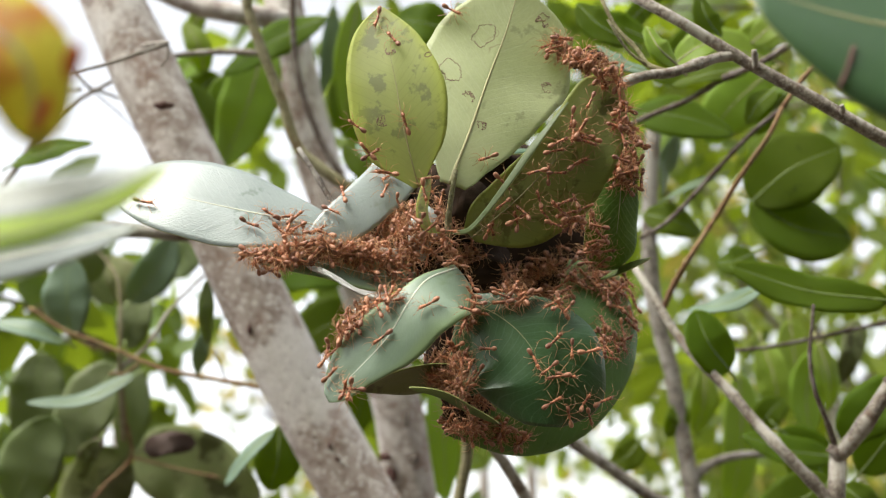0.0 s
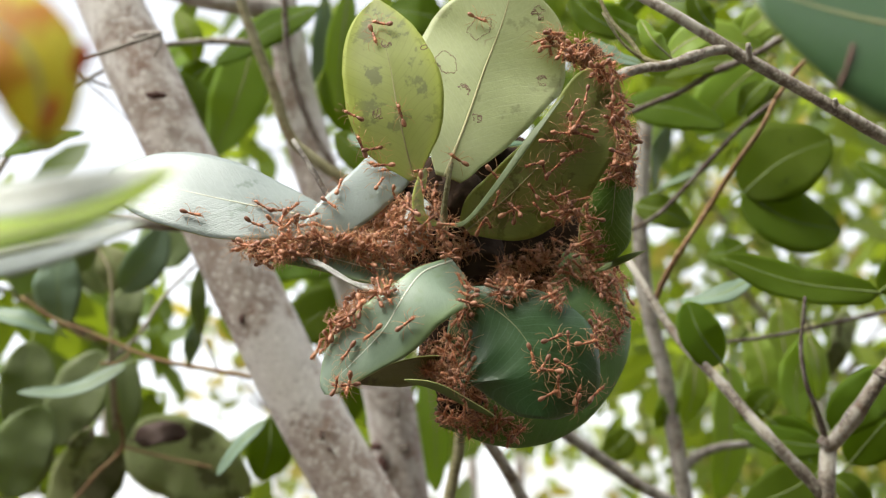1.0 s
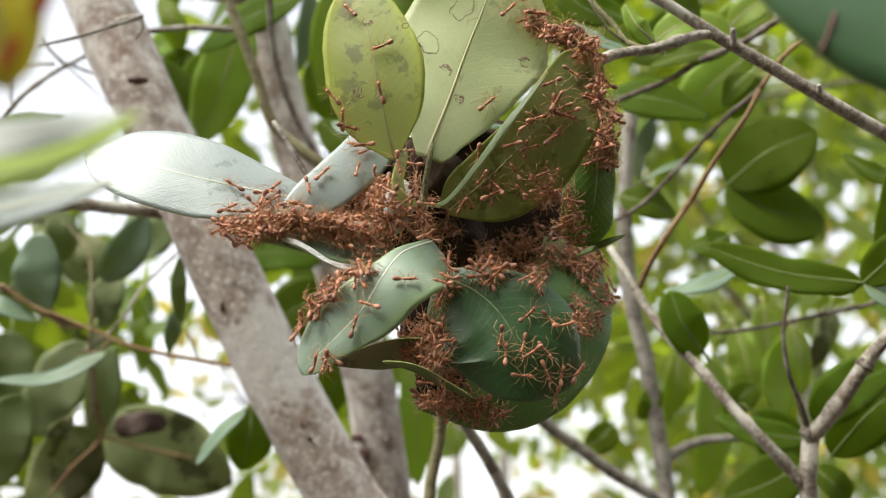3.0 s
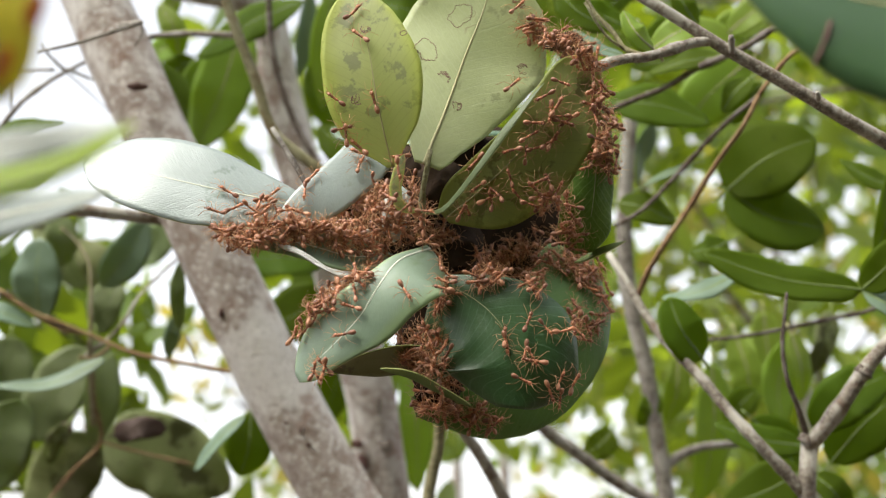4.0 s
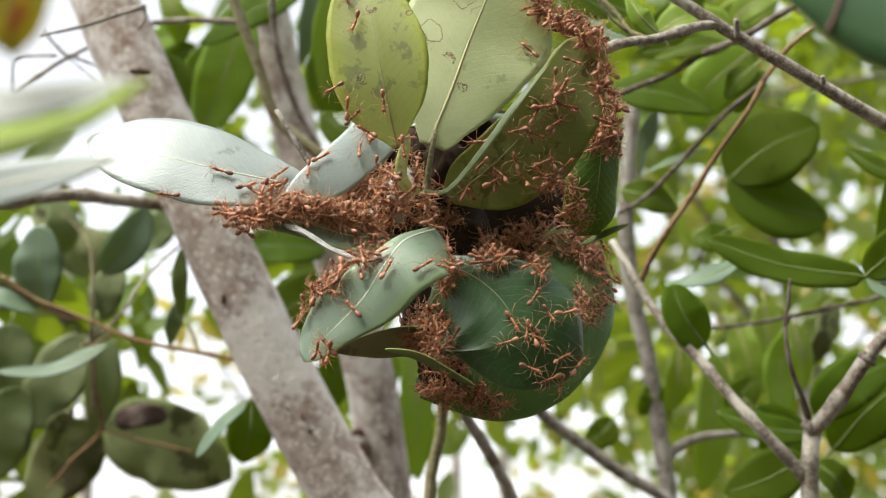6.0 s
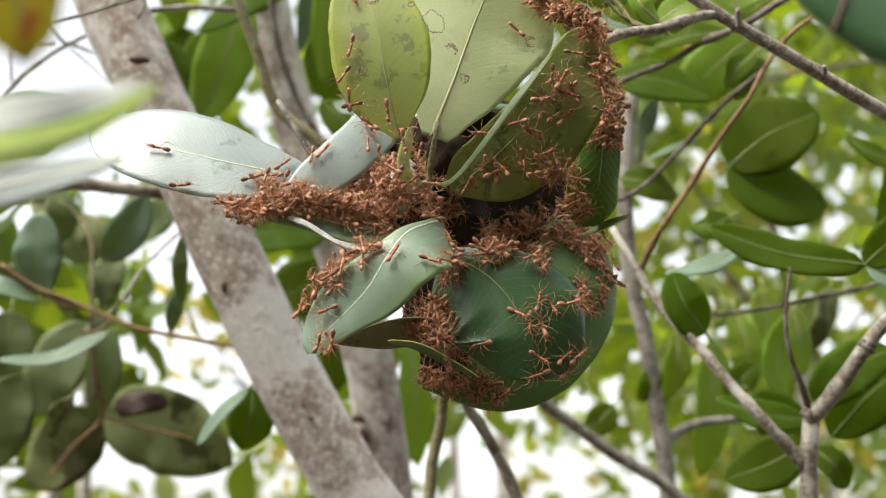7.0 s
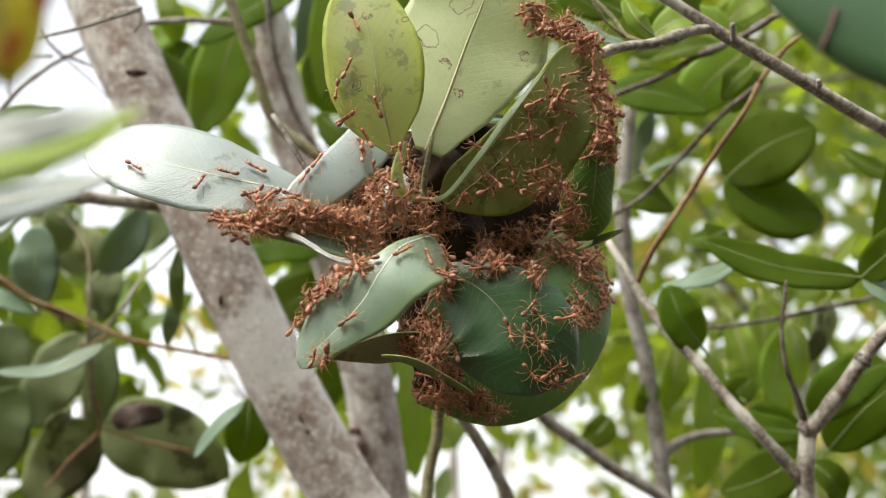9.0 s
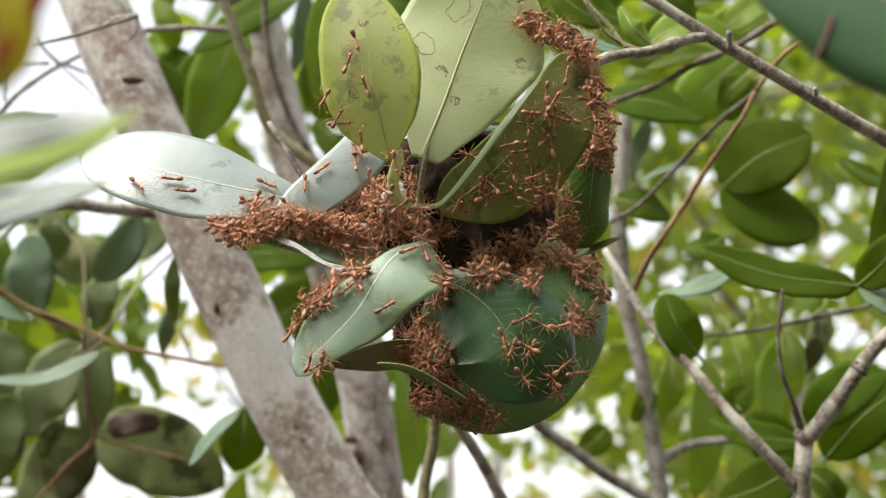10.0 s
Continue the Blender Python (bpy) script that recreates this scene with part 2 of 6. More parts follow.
m_nest_mid = leaf_material("nest_leaf_mid_upper", (0.195, 0.27, 0.19), (0.245, 0.325, 0.235), (0.30, 0.36, 0.26), 0.38, 0.14, GLOW, coat=0.25, vein_amount=0.14, bump=0.2, spots=(0.17, 0.25, 0.11), spot_at=0.58, spot_scale=30, rim=(0.24, 0.33, 0.14))
# glow of light from behind painted as a bright green base
m_painted_glow = leaf_material("leaf_painted_glow", (0.42, 0.60, 0.03), (0.37, 0.54, 0.03), (0.4, 0.5, 0.15), 0.5, 0.35, YELLOW_GLOW, vein_amount=0.1)
# bright haze before these leaves painted in as a paler, greyer green
m_hazy = leaf_material("leaf_hazy_green", (0.17, 0.21, 0.095), (0.205, 0.245, 0.125), (0.2, 0.24, 0.12), 0.5, 0.35, GLOW, vein_amount=0.15, spots=(0.10, 0.13, 0.05), spot_at=0.6, spec=0.3)
m_brown = leaf_material("leaf_withered", (0.075, 0.042, 0.028), (0.045, 0.027, 0.02), (0.1, 0.06, 0.04), 0.7, 0.15, (0.2, 0.08, 0.03), vein_amount=0.1)
# white reflection of the sky painted as base colour
m_near_sheen = leaf_material("near_leaf_sheen", (0.50, 0.56, 0.51), (0.60, 0.65, 0.60), (0.65, 0.7, 0.64), 0.4, 0.15, GLOW, coat=0.4, vein_amount=0.1, bump=0.2)
m_rust = leaf_material("leaf_rust_patch", (0.50, 0.13, 0.03), (0.30, 0.07, 0.025), (0.4, 0.1, 0.03), 0.6, 0.5, (0.75, 0.22, 0.03), vein_amount=0.1)
m_near_dark = leaf_material("near_leaf_upper", (0.042, 0.082, 0.034), (0.062, 0.11, 0.05), (0.14, 0.20, 0.10), 0.36, 0.15, GLOW, coat=0.15, vein_amount=0.12, bump=0.1)
m_silk = plain_material("nest_silk", (0.84, 0.84, 0.81), (0.62, 0.61, 0.57), 160, 0.8, 0.8, 0.3, 0.002)
TONES = {
    "nest_dark": (m_nest_top, m_nest_under, m_margin, m_rib),
    "nest_sheen": (m_nest_sheen, m_nest_under, m_margin, m_rib_pale),
    "nest_grey_sheen": (m_nest_grey_sheen, m_nest_under, m_margin, m_rib_pale),
    "nest_shade": (m_nest_top, m_nest_shade, m_margin, m_rib_green),
    "nest_edge": (m_nest_edge, m_nest_edge, m_margin, m_rib_green),
    "silk": (m_silk, m_silk, m_silk, m_silk),
    "nest_shade_stained": (m_nest_top, m_nest_shade_stained, m_margin, m_rib),
    "nest_lit": (m_nest_thin, m_nest_lit, m_margin, m_rib_soft),
    "nest_lit_olive": (m_nest_thin, m_nest_olive, m_margin, m_rib_soft),
    "nest_green": (m_nest_green, m_nest_under, m_margin, m_rib_green),
    "brown": (m_brown, m_brown, m_brown, m_brown),
    "rust": (m_rust, m_rust, m_rust, m_rust),
    "near_dark": (m_near_dark, m_nest_under, m_margin, m_rib),
    "painted_glow": (m_painted_glow, m_painted_glow, m_painted_glow, m_rib),
    "nest_mid": (m_nest_mid, m_nest_under, m_margin, m_rib_pale),
    "nest_net": (m_nest_net, m_nest_under, m_margin, m_rib),
    "near": (m_near_sheen, m_near_sheen, m_near_sheen, m_rib_pale),
    "dark": (m_top, m_under, m_top, m_rib_green),
    "hazy": (m_hazy, m_hazy, m_hazy, m_rib_green),
    "blue": (m_blue, m_under, m_blue, m_rib_green),
    "light": (m_backlit, m_backlit, m_backlit, m_rib),
    "old": (m_old, m_old, m_old, m_rib_green),
    "yellow": (m_yellow, m_yellow, m_yellow, m_rib),
}
m_bark = bark_material("trunk_bark", (0.44, 0.38, 0.335), (0.27, 0.21, 0.175), (0.68, 0.65, 0.61), (0.24, 0.145, 0.105), 0.7, 0.7)
m_branch = bark_material("branch_bark", (0.28, 0.24, 0.195), (0.14, 0.112, 0.09), (0.48, 0.45, 0.39), (0.18, 0.115, 0.08), 2.0, 0.55)
m_grey = bark_material("grey_stem_bark", (0.25, 0.225, 0.19), (0.14, 0.12, 0.10), (0.40, 0.375, 0.335), (0.18, 0.12, 0.09), 1.5, 0.5)
m_stem = bark_material("young_stem_bark", (0.22, 0.20, 0.10), (0.15, 0.13, 0.07), (0.30, 0.28, 0.17), (0.16, 0.10, 0.05), 2.0)
m_twig = bark_material("dark_twig_bark", (0.12, 0.09, 0.07), (0.07, 0.05, 0.04), (0.24, 0.21, 0.18), (0.10, 0.06, 0.04), 2.5)
m_dead = bark_material("dead_twig_bark", (0.10, 0.08, 0.065), (0.05, 0.04, 0.035), (0.30, 0.28, 0.25), (0.09, 0.06, 0.04), 2.2, 0.5)
m_shoot = bark_material("reddish_shoot_bark", (0.24, 0.14, 0.07), (0.17, 0.09, 0.05), (0.28, 0.20, 0.10), (0.20, 0.10, 0.05), 2.5)
# near-black brown that stands in for shade between the leaves
m_shade_fill = plain_material("nest_shade_fill", (0.050, 0.031, 0.021), (0.028, 0.019, 0.014), 120, 0.9, 0.6, 0.1, 0.001)
m_scar = plain_material("leaf_scar", (0.26, 0.16, 0.12), (0.34, 0.25, 0.18), 900, 0.8)
m_redscar = plain_material("dry_leaf_scar", (0.13, 0.06, 0.05), (0.09, 0.045, 0.035), 200, 0.8)
m_ground = plain_material("leaf_litter", (0.11, 0.08, 0.055), (0.06, 0.045, 0.03), 3.0, 0.9, 0.8, 0.2, 0.02)


def ant_material(name, colour, other, clear=0.0):
    m, n, l, b = material(name)
    rnd = n.new("ShaderNodeObjectInfo").outputs["Random"]
    isl = n.new("ShaderNodeNewGeometry").outputs["Random Per Island"]
    f = mathn(n, l, "FRACT", mathn(n, l, "ADD", rnd, isl))
    co = n.new("ShaderNodeTexCoord").outputs["Object"]
    c = mix(n, l, f, colour, other)
    c = mix(n, l, mathn(n, l, "MULTIPLY", noise_tex(n, l, co, 1500, 2), 0.35), c, tuple(x * 0.5 for x in colour))
    l.new(c, b.inputs["Base Color"])
    b.inputs["Roughness"].default_value = 0.5
    bp = n.new("ShaderNodeBump")
    bp.inputs["Strength"].default_value, bp.inputs["Distance"].default_value = 0.5, 0.00012
    l.new(noise_tex(n, l, co, 2600, 2), bp.inputs["Height"])
    l.new(bp.outputs[0], b.inputs["Normal"])
    b.inputs["Coat Weight"].default_value, b.inputs["Coat Roughness"].default_value = 0.1, 0.3
    b.inputs["Specular IOR Level"].default_value = 0.45
    if clear:                              # thin shell lets light through
        tr, ms = n.new("ShaderNodeBsdfTranslucent"), n.new("ShaderNodeMixShader")
        l.new(c, tr.inputs["Color"])
        ms.inputs[0].default_value = clear
        l.new(b.outputs[0], ms.inputs[1])
        l.new(tr.outputs[0], ms.inputs[2])
        l.new(ms.outputs[0], n["Material Output"].inputs["Surface"])
    return m


m_ant = ant_material("ant_shell", (0.60, 0.24, 0.115), (0.17, 0.064, 0.036))
m_gaster = ant_material("ant_gaster", (0.48, 0.22, 0.12), (0.19, 0.075, 0.045))
m_ant_leg = ant_material("ant_leg", (0.80, 0.50, 0.27), (0.56, 0.27, 0.13), 0.35)


# ---- builders ----
def mesh_from(name, verts, faces, mats, slots=None, uvs=None, smooth=True):
    me = bpy.data.meshes.new(name)
    me.from_pydata([tuple(v) for v in verts], [], [tuple(int(i) for i in f) for f in faces])
    for m in mats:
        me.materials.append(m)
    if slots is not None:
        me.polygons.foreach_set("material_index", np.array(slots, dtype=np.int32))
    if uvs is not None:
        layer = me.uv_layers.new(name="UVMap")
        idx = np.zeros(len(me.loops), dtype=np.int32)
        me.loops.foreach_get("vertex_index", idx)
        layer.data.foreach_set("uv", np.asarray(uvs, dtype=np.float32)[idx].ravel())
    me.polygons.foreach_set("use_smooth", np.full(len(me.polygons), smooth))
    me.update()
    return me


def thing(name, at, label, category, group="", kind=""):
    ob = new(name)
    ob.location = at
    ob.empty_display_size = 0.02
    return tagged(ob, label, category, group, kind)


def place_of(ob):
    p = Vector(ob.location)
    while ob.parent:
        ob = ob.parent
        p = p + Vector(ob.location)
    return p


def part(name, me, parent, at=None, label=""):
    """One mesh object under a thing or a part. at: its place in the world."""
    ob = new(name, me)
    ob.parent = parent
    if at is not None:
        ob.location = Vector(at) - place_of(parent)
    if label:
        ob["label"] = label
    return ob


def spline(points, count):
    """Points along a smooth curve through a few given ones."""
    p = np.array(points, dtype=float)
    if len(p) == 2:
        return p[0] + np.linspace(0, 1, count)[:, None] * (p[1] - p[0])
    p = np.vstack([2 * p[0] - p[1], p, 2 * p[-1] - p[-2]])
    seg = np.linalg.norm(np.diff(p[1:-1], axis=0), axis=1)
    s = np.r_[0, np.cumsum(seg)] / seg.sum()
    out = []
    for t in np.linspace(0, 1, count):
        i = min(int(np.searchsorted(s, t, side="right")) - 1, len(s) - 2)
        u = (t - s[i]) / (s[i + 1] - s[i])
        a, b, c, d = p[i], p[i + 1], p[i + 2], p[i + 3]
        out.append(0.5 * (2 * b + (c - a) * u + (2 * a - 5 * b + 4 * c - d) * u * u + (3 * b - a - 3 * c + d) * u ** 3))
    return np.array(out)


def unit(v):
    v = np.asarray(v, dtype=float)
    return v / (np.linalg.norm(v, axis=-1, keepdims=True) + 1e-12)


def tube_mesh(name, pts, radii, mat, sides=8, rough=0.0, seed=0, squash=1.0):
    """A tapered tube along pts with closed ends and a slightly uneven skin."""
    pts = np.asarray(pts, dtype=float)
    rng = np.random.default_rng(seed)
    tan = unit(np.gradient(pts, axis=0))
    ref = np.array([0.3, -1.0, 0.2])
    verts, faces = [], []
    ph = rng.uniform(0, 6.28, 4)
    for i, (p, t, r) in enumerate(zip(pts, tan, radii)):
        a = unit(np.cross(t, ref))
        b = np.cross(a, t)
        for k in range(sides):
            w = 2 * math.pi * k / sides
            q = r * (1 + rough * (0.5 * math.sin(3 * w + i * 0.7 + ph[0]) * math.sin(i * 0.45 + ph[1]) + 0.5 * math.sin(w + i * 0.23 + ph[2]) + rng.uniform(-0.35, 0.35)))
            verts.append(p + q * (math.cos(w) * a + squash * math.sin(w) * b))
    n = len(pts)
    for i in range(n - 1):
        for k in range(sides):
            k2 = (k + 1) % sides
            faces.append((i * sides + k, i * sides + k2, (i + 1) * sides + k2, (i + 1) * sides + k))
    faces.append(tuple(range(sides))[::-1])
    faces.append(tuple((n - 1) * sides + k for k in range(sides)))
    return mesh_from(name, verts, faces, [mat])


def branch(parent, points, r0, r1, mat, name="branch", sides=8, knots=0.12, label=""):
    """A tapered branch through a few points, with swollen nodes."""
    pts = np.array(points, dtype=float)
    length = np.linalg.norm(np.diff(pts, axis=0), axis=1).sum()
    count = int(min(60, max(8, length / max(r0 * 1.6, 0.004))))
    c = spline(pts, count)
    seed = int(abs(pts[0, 0] * 7919 + pts[0, 2] * 104729 + r0 * 1e6)) % 100000
    rng = np.random.default_rng(seed)
    rad = np.linspace(r0, r1, count)
    for k in range(2, count - 2):
        if rng.random() < 0.16:
            rad[k] *= 1 + knots * 2
    me = tube_mesh(name, c - c[0], rad, mat, sides, knots, seed)
    return part(name, me, parent, c[0], label)


def leaf(parent, points, width, face, tone, curl=0.25, wave=0.03, twist=0.0, belly=0.9, blunt=0.75, rows=14, cols=8, thick=0.0005, rib=1.0, petiole=0.0, name="leaf", label="", fold=0.06, form=None):
    """A leaf along a few points from base to tip. face: the way its upper skin looks; curl: half the angle, in radians,
    through which the blade bends backwards across its width; twist: degrees from base to tip; belly below 1 sets the
    widest place nearer the base;
    fold: depth of the crease along the midrib; form: (along, one half's breadth, the other's), fitted to the outline in
    the camera's view."""
    rng = np.random.default_rng(int(abs(points[0][0] * 9176 + points[0][2] * 12345 + width * 1e5)) % 100000)
    c = spline(points, rows + 1)
    c0 = c[0].copy()
    tan = unit(np.gradient(c, axis=0))
    nrm = np.tile(unit(face), (rows + 1, 1))
    nrm = unit(nrm - (nrm * tan).sum(1, keepdims=True) * tan)
    side = np.cross(tan, nrm)
    s = np.linspace(0, 1, rows + 1)
    tw = np.radians(twist) * (s - 0.3)
    nrm, side = nrm * np.cos(tw)[:, None] + side * np.sin(tw)[:, None], side * np.cos(tw)[:, None] - nrm * np.sin(tw)[:, None]
    half = 0.5 * width * np.sin(math.pi * np.clip(s, 0, 1) ** belly) ** blunt
    lo_half = hi_half = np.maximum(half, width * 0.012)
    if form:
        outline = spline([(4 * a, b, c_) for a, b, c_ in form], 80)
        lo_half, hi_half = (0.5 * width * np.maximum(0.02, np.interp(4 * s, outline[:, 0], outline[:, k])) for k in (1, 2))
        for _ in range(rows // 7):
            lo_half, hi_half = (np.r_[h[0], (h[:-2] + 2 * h[1:-1] + h[2:]) / 4, h[-1]] for h in (lo_half, hi_half))
    else:
        uneven = rng.uniform(0.86, 1.0, 2)
        lo_half, hi_half = lo_half * uneven[0], hi_half * uneven[1]
    tri, uv = [], []
    v = np.linspace(-1, 1, cols + 1)
    ph = rng.uniform(0, 6.28, 3)
    for i in range(rows + 1):
        a = curl * v
        k = curl if abs(curl) > 1e-3 else 1e-3
        h = np.where(v < 0, lo_half[i], hi_half[i])
        x = h * np.sin(k * v) / k
        z = -h * (1 - np.cos(k * v)) / k
        z = z + wave * h * np.abs(v) ** 1.5 * np.sin(s[i] * 9 + ph[0] + v * 1.3) + 0.4 * wave * h * np.abs(v) * np.sin(s[i] * 21 + ph[2] - v) + fold * h * (np.abs(v) ** 0.7)
        x = x * (1 + 0.010 * np.sin(s[i] * 23 + ph[1] + np.sign(v)) + 0.004 * np.sin(s[i] * 61 + ph[2] + 2 * np.sign(v)))
        tri.append(c[i] + x[:, None] * side[i] + z[:, None] * nrm[i])
        uv.append(np.c_[v, np.full(cols + 1, s[i])])
    g, uv = np.array(tri), np.array(uv)
    flat = g.reshape(-1, 3)
    low = (g - (nrm * thick)[:, None, :]).reshape(-1, 3)
    w, m = cols + 1, (rows + 1) * (cols + 1)
    faces, slots = [], []
    for i in range(rows):
        for j in range(cols):
            a, b, d, e = i * w + j, i * w + j + 1, (i + 1) * w + j + 1, (i + 1) * w + j
            faces += [(a, b, d, e), (m + a, m + e, m + d, m + b)]
            slots += [0, 1]
    edge = [i * w for i in range(rows + 1)] + [rows * w + j for j in range(1, w)] + [i * w + cols for i in range(rows - 1, -1, -1)] + [j for j in range(cols - 1, 0, -1)]
    for a, b in zip(edge, edge[1:] + edge[:1]):
        faces.append((a, b, m + b, m + a))
        slots.append(2)
    up, under, margin, ribm = TONES[tone]
    me = mesh_from(name, np.vstack([flat, low]) - c0, faces, [up, under, margin], slots, np.vstack([uv.reshape(-1, 2)] * 2))
    ob = part(name, me, parent, c0, label)
    if rib > 0:
        mid = g[:, cols // 2] - nrm * thick * 0.5 - c0
        rad = (0.0009 * rib) * (1 - 0.8 * s) + 0.00015
        if petiole > 0:
            mid = np.vstack([mid[0] - tan[0] * petiole - nrm[0] * petiole * 0.1, mid[0] - tan[0] * petiole * 0.5, mid])
            rad = np.r_[0.0011 * rib, 0.001 * rib, rad]
        part("midrib", tube_mesh("midrib", mid, rad, ribm, 6), ob)
    return ob


wild_rng = np.random.default_rng(321)


def wild(**given):
    """The bend and outline of one leaf grown in the open."""
    r = wild_rng.uniform
    form = dict(rows=16, cols=8, petiole=0.008, rib=0.75, curl=r(-0.08, 0.2), wave=r(0.04, 0.16), fold=r(0.03, 0.14), twist=r(-18, 18), blunt=r(0.5, 0.68))
    return {k: v for k, v in form.items() if k not in given}


# ---- ground ----
bm = bmesh.new()
bmesh.ops.create_grid(bm, x_segments=60, y_segments=60, size=400)
for vtx in bm.verts:
    d = math.hypot(vtx.co.x, vtx.co.y)
    vtx.co.z = 0.15 * noise.noise(vtx.co * 0.02) * min(1, d / 30)
gm = bpy.data.meshes.new("ground")
bm.to_mesh(gm)
bm.free()
gm.materials.append(m_ground)
tagged(new("ground", gm), "brown leaf litter on bare soil", "ground", kind="structure")

# ---- the leaning tree behind the nest ----
tree = thing("tree", (0.3411, 0.7319, -0.03), "leaning grey-barked tree with glossy green leaves", "tree")
branch(tree, [(0.3411, 0.7319, -0.03), (0.2554, 0.7589, 0.362), (0.1698, 0.7859, 0.754), (0.1013, 0.8075, 1.0676), (0.0499, 0.8237, 1.3028), (0.0191, 0.8335, 1.444), (-0.0015, 0.8399, 1.538), (-0.0591, 0.8202, 1.6173), (-0.0973, 0.804, 1.6822), (-0.1255, 0.7905, 1.7362), (-0.1538, 0.7761, 1.7939), (-0.1873, 0.7697, 1.8613), (-0.217, 0.7647, 1.9225), (-0.2412, 0.7624, 1.9732), (-0.2851, 0.7667, 2.0796)], 0.0340, 0.0200, m_bark, name='trunk', sides=20, knots=0.035)
tree_b = thing("tree", (0.013, 0.9921, -0.03), "smooth pale-barked upright tree stem behind the nest", "tree")
branch(tree_b, [(0.013, 0.9921, -0.03), (-0.0006, 0.9894, 0.3752), (-0.0143, 0.9868, 0.7803), (-0.0251, 0.9846, 1.1044), (-0.0333, 0.983, 1.3475), (-0.0382, 0.9821, 1.4934), (-0.0415, 0.9814, 1.5906), (-0.0516, 0.9601, 1.6762), (-0.0613, 0.9451, 1.7361), (-0.0856, 0.9249, 1.8174), (-0.1129, 0.9067, 1.8902), (-0.1301, 0.9001, 1.9581), (-0.1441, 0.8931, 2.0274), (-0.1565, 0.8869, 2.0936)], 0.0400, 0.0146, m_bark, name='trunk', sides=18, knots=0.03)
branch(tree_b, [(-0.1407, 0.8907, 2.0165), (-0.1528, 0.8574, 2.0055), (-0.1726, 0.8473, 2.0045), (-0.2067, 0.8457, 2.0111), (-0.2494, 0.8409, 2.0302)], 0.0090, 0.0064, m_bark, sides=12, knots=0.04)
branch(tree, [(-0.0675, 0.7567, 1.8306), (-0.0895, 0.7531, 1.8449), (-0.1097, 0.7487, 1.8626), (-0.1207, 0.7407, 1.8947), (-0.1317, 0.7336, 1.9231), (-0.1408, 0.7265, 1.9516), (-0.1463, 0.7168, 1.9908)], 0.0040, 0.0033, m_stem, label='olive-brown young stem')
branch(tree_b, [(-0.0775, 0.8266, 1.8394), (-0.0874, 0.8208, 1.8627), (-0.1014, 0.815, 1.8859), (-0.1126, 0.8083, 1.913), (-0.1186, 0.8025, 1.9363), (-0.1214, 0.7967, 1.9595), (-0.1222, 0.7861, 2.0021)], 0.0026, 0.0020, m_twig, label='thin dark stem')
branch(tree, [(-0.2105, 0.7323, 1.9285), (-0.1719, 0.6483, 1.8933), (-0.1871, 0.6404, 1.8835), (-0.2063, 0.6419, 1.8776), (-0.2287, 0.6431, 1.8729)], 0.0017, 0.0008, m_grey)
branch(tree, [(-0.1719, 0.6485, 1.8926), (-0.1716, 0.65, 1.8863), (-0.1758, 0.6516, 1.88)], 0.0008, 0.0006, m_grey)
branch(tree, [(-0.1419, 0.7802, 1.9428), (-0.1692, 0.7799, 1.9444), (-0.1887, 0.78, 1.9436), (-0.2051, 0.7806, 1.9413)], 0.0025, 0.0018, m_branch)
branch(tree, [(-0.3252, 0.795, 1.8423), (-0.3021, 0.7866, 1.8759), (-0.2867, 0.7819, 1.8946), (-0.2693, 0.7787, 1.9077), (-0.2559, 0.7768, 1.9152), (-0.2385, 0.7747, 1.9238)], 0.0023, 0.0012, m_branch)
branch(tree, [(-0.2559, 0.7768, 1.9152), (-0.2674, 0.774, 1.9264), (-0.2728, 0.7722, 1.9339)], 0.0013, 0.0008, m_grey)
branch(tree, [(-0.2559, 0.7764, 1.9171), (-0.2443, 0.7775, 1.9126), (-0.2289, 0.779, 1.9066)], 0.0013, 0.0006, m_grey)
branch(tree, [(-0.2559, 0.7768, 1.9152), (-0.2404, 0.7801, 1.9021), (-0.2266, 0.7834, 1.8887)], 0.0005, 0.0003, m_twig)
branch(tree, [(-0.2643, 0.7765, 1.9163), (-0.2823, 0.7859, 1.9201), (-0.296, 0.7867, 1.9171), (-0.2972, 0.7923, 1.8944)], 0.0012, 0.0008, m_grey)
branch(tree, [(-0.1614, 0.7923, 1.8117), (-0.1872, 0.7722, 1.8098), (-0.2151, 0.7519, 1.8084), (-0.2409, 0.7417, 1.8081), (-0.2939, 0.7243, 1.7953)], 0.0038, 0.0045, m_branch, sides=10)
branch(tree, [(-0.1348, 0.8165, 1.7145), (-0.1499, 0.8261, 1.7174), (-0.1809, 0.8348, 1.7241), (-0.2134, 0.8381, 1.7313), (-0.2423, 0.8404, 1.7428), (-0.266, 0.838, 1.7524), (-0.2865, 0.8361, 1.7601), (-0.3094, 0.8323, 1.7754)], 0.0017, 0.0014, m_shoot)
branch(tree, [(-0.2865, 0.8363, 1.7593), (-0.266, 0.8392, 1.7478), (-0.2423, 0.8399, 1.7448)], 0.0008, 0.0008, m_shoot)
branch(tree, [(-0.2313, 0.8381, 1.7357), (-0.2423, 0.8437, 1.7294), (-0.2541, 0.8437, 1.7294)], 0.0012, 0.0008, m_shoot)
branch(tree, [(-0.2586, 0.9055, 1.6884), (-0.2491, 0.8537, 1.731), (-0.2483, 0.8459, 1.762), (-0.252, 0.848, 1.7952), (-0.2631, 0.8538, 1.8133), (-0.2754, 0.8508, 1.8252)], 0.0019, 0.0012, m_stem)
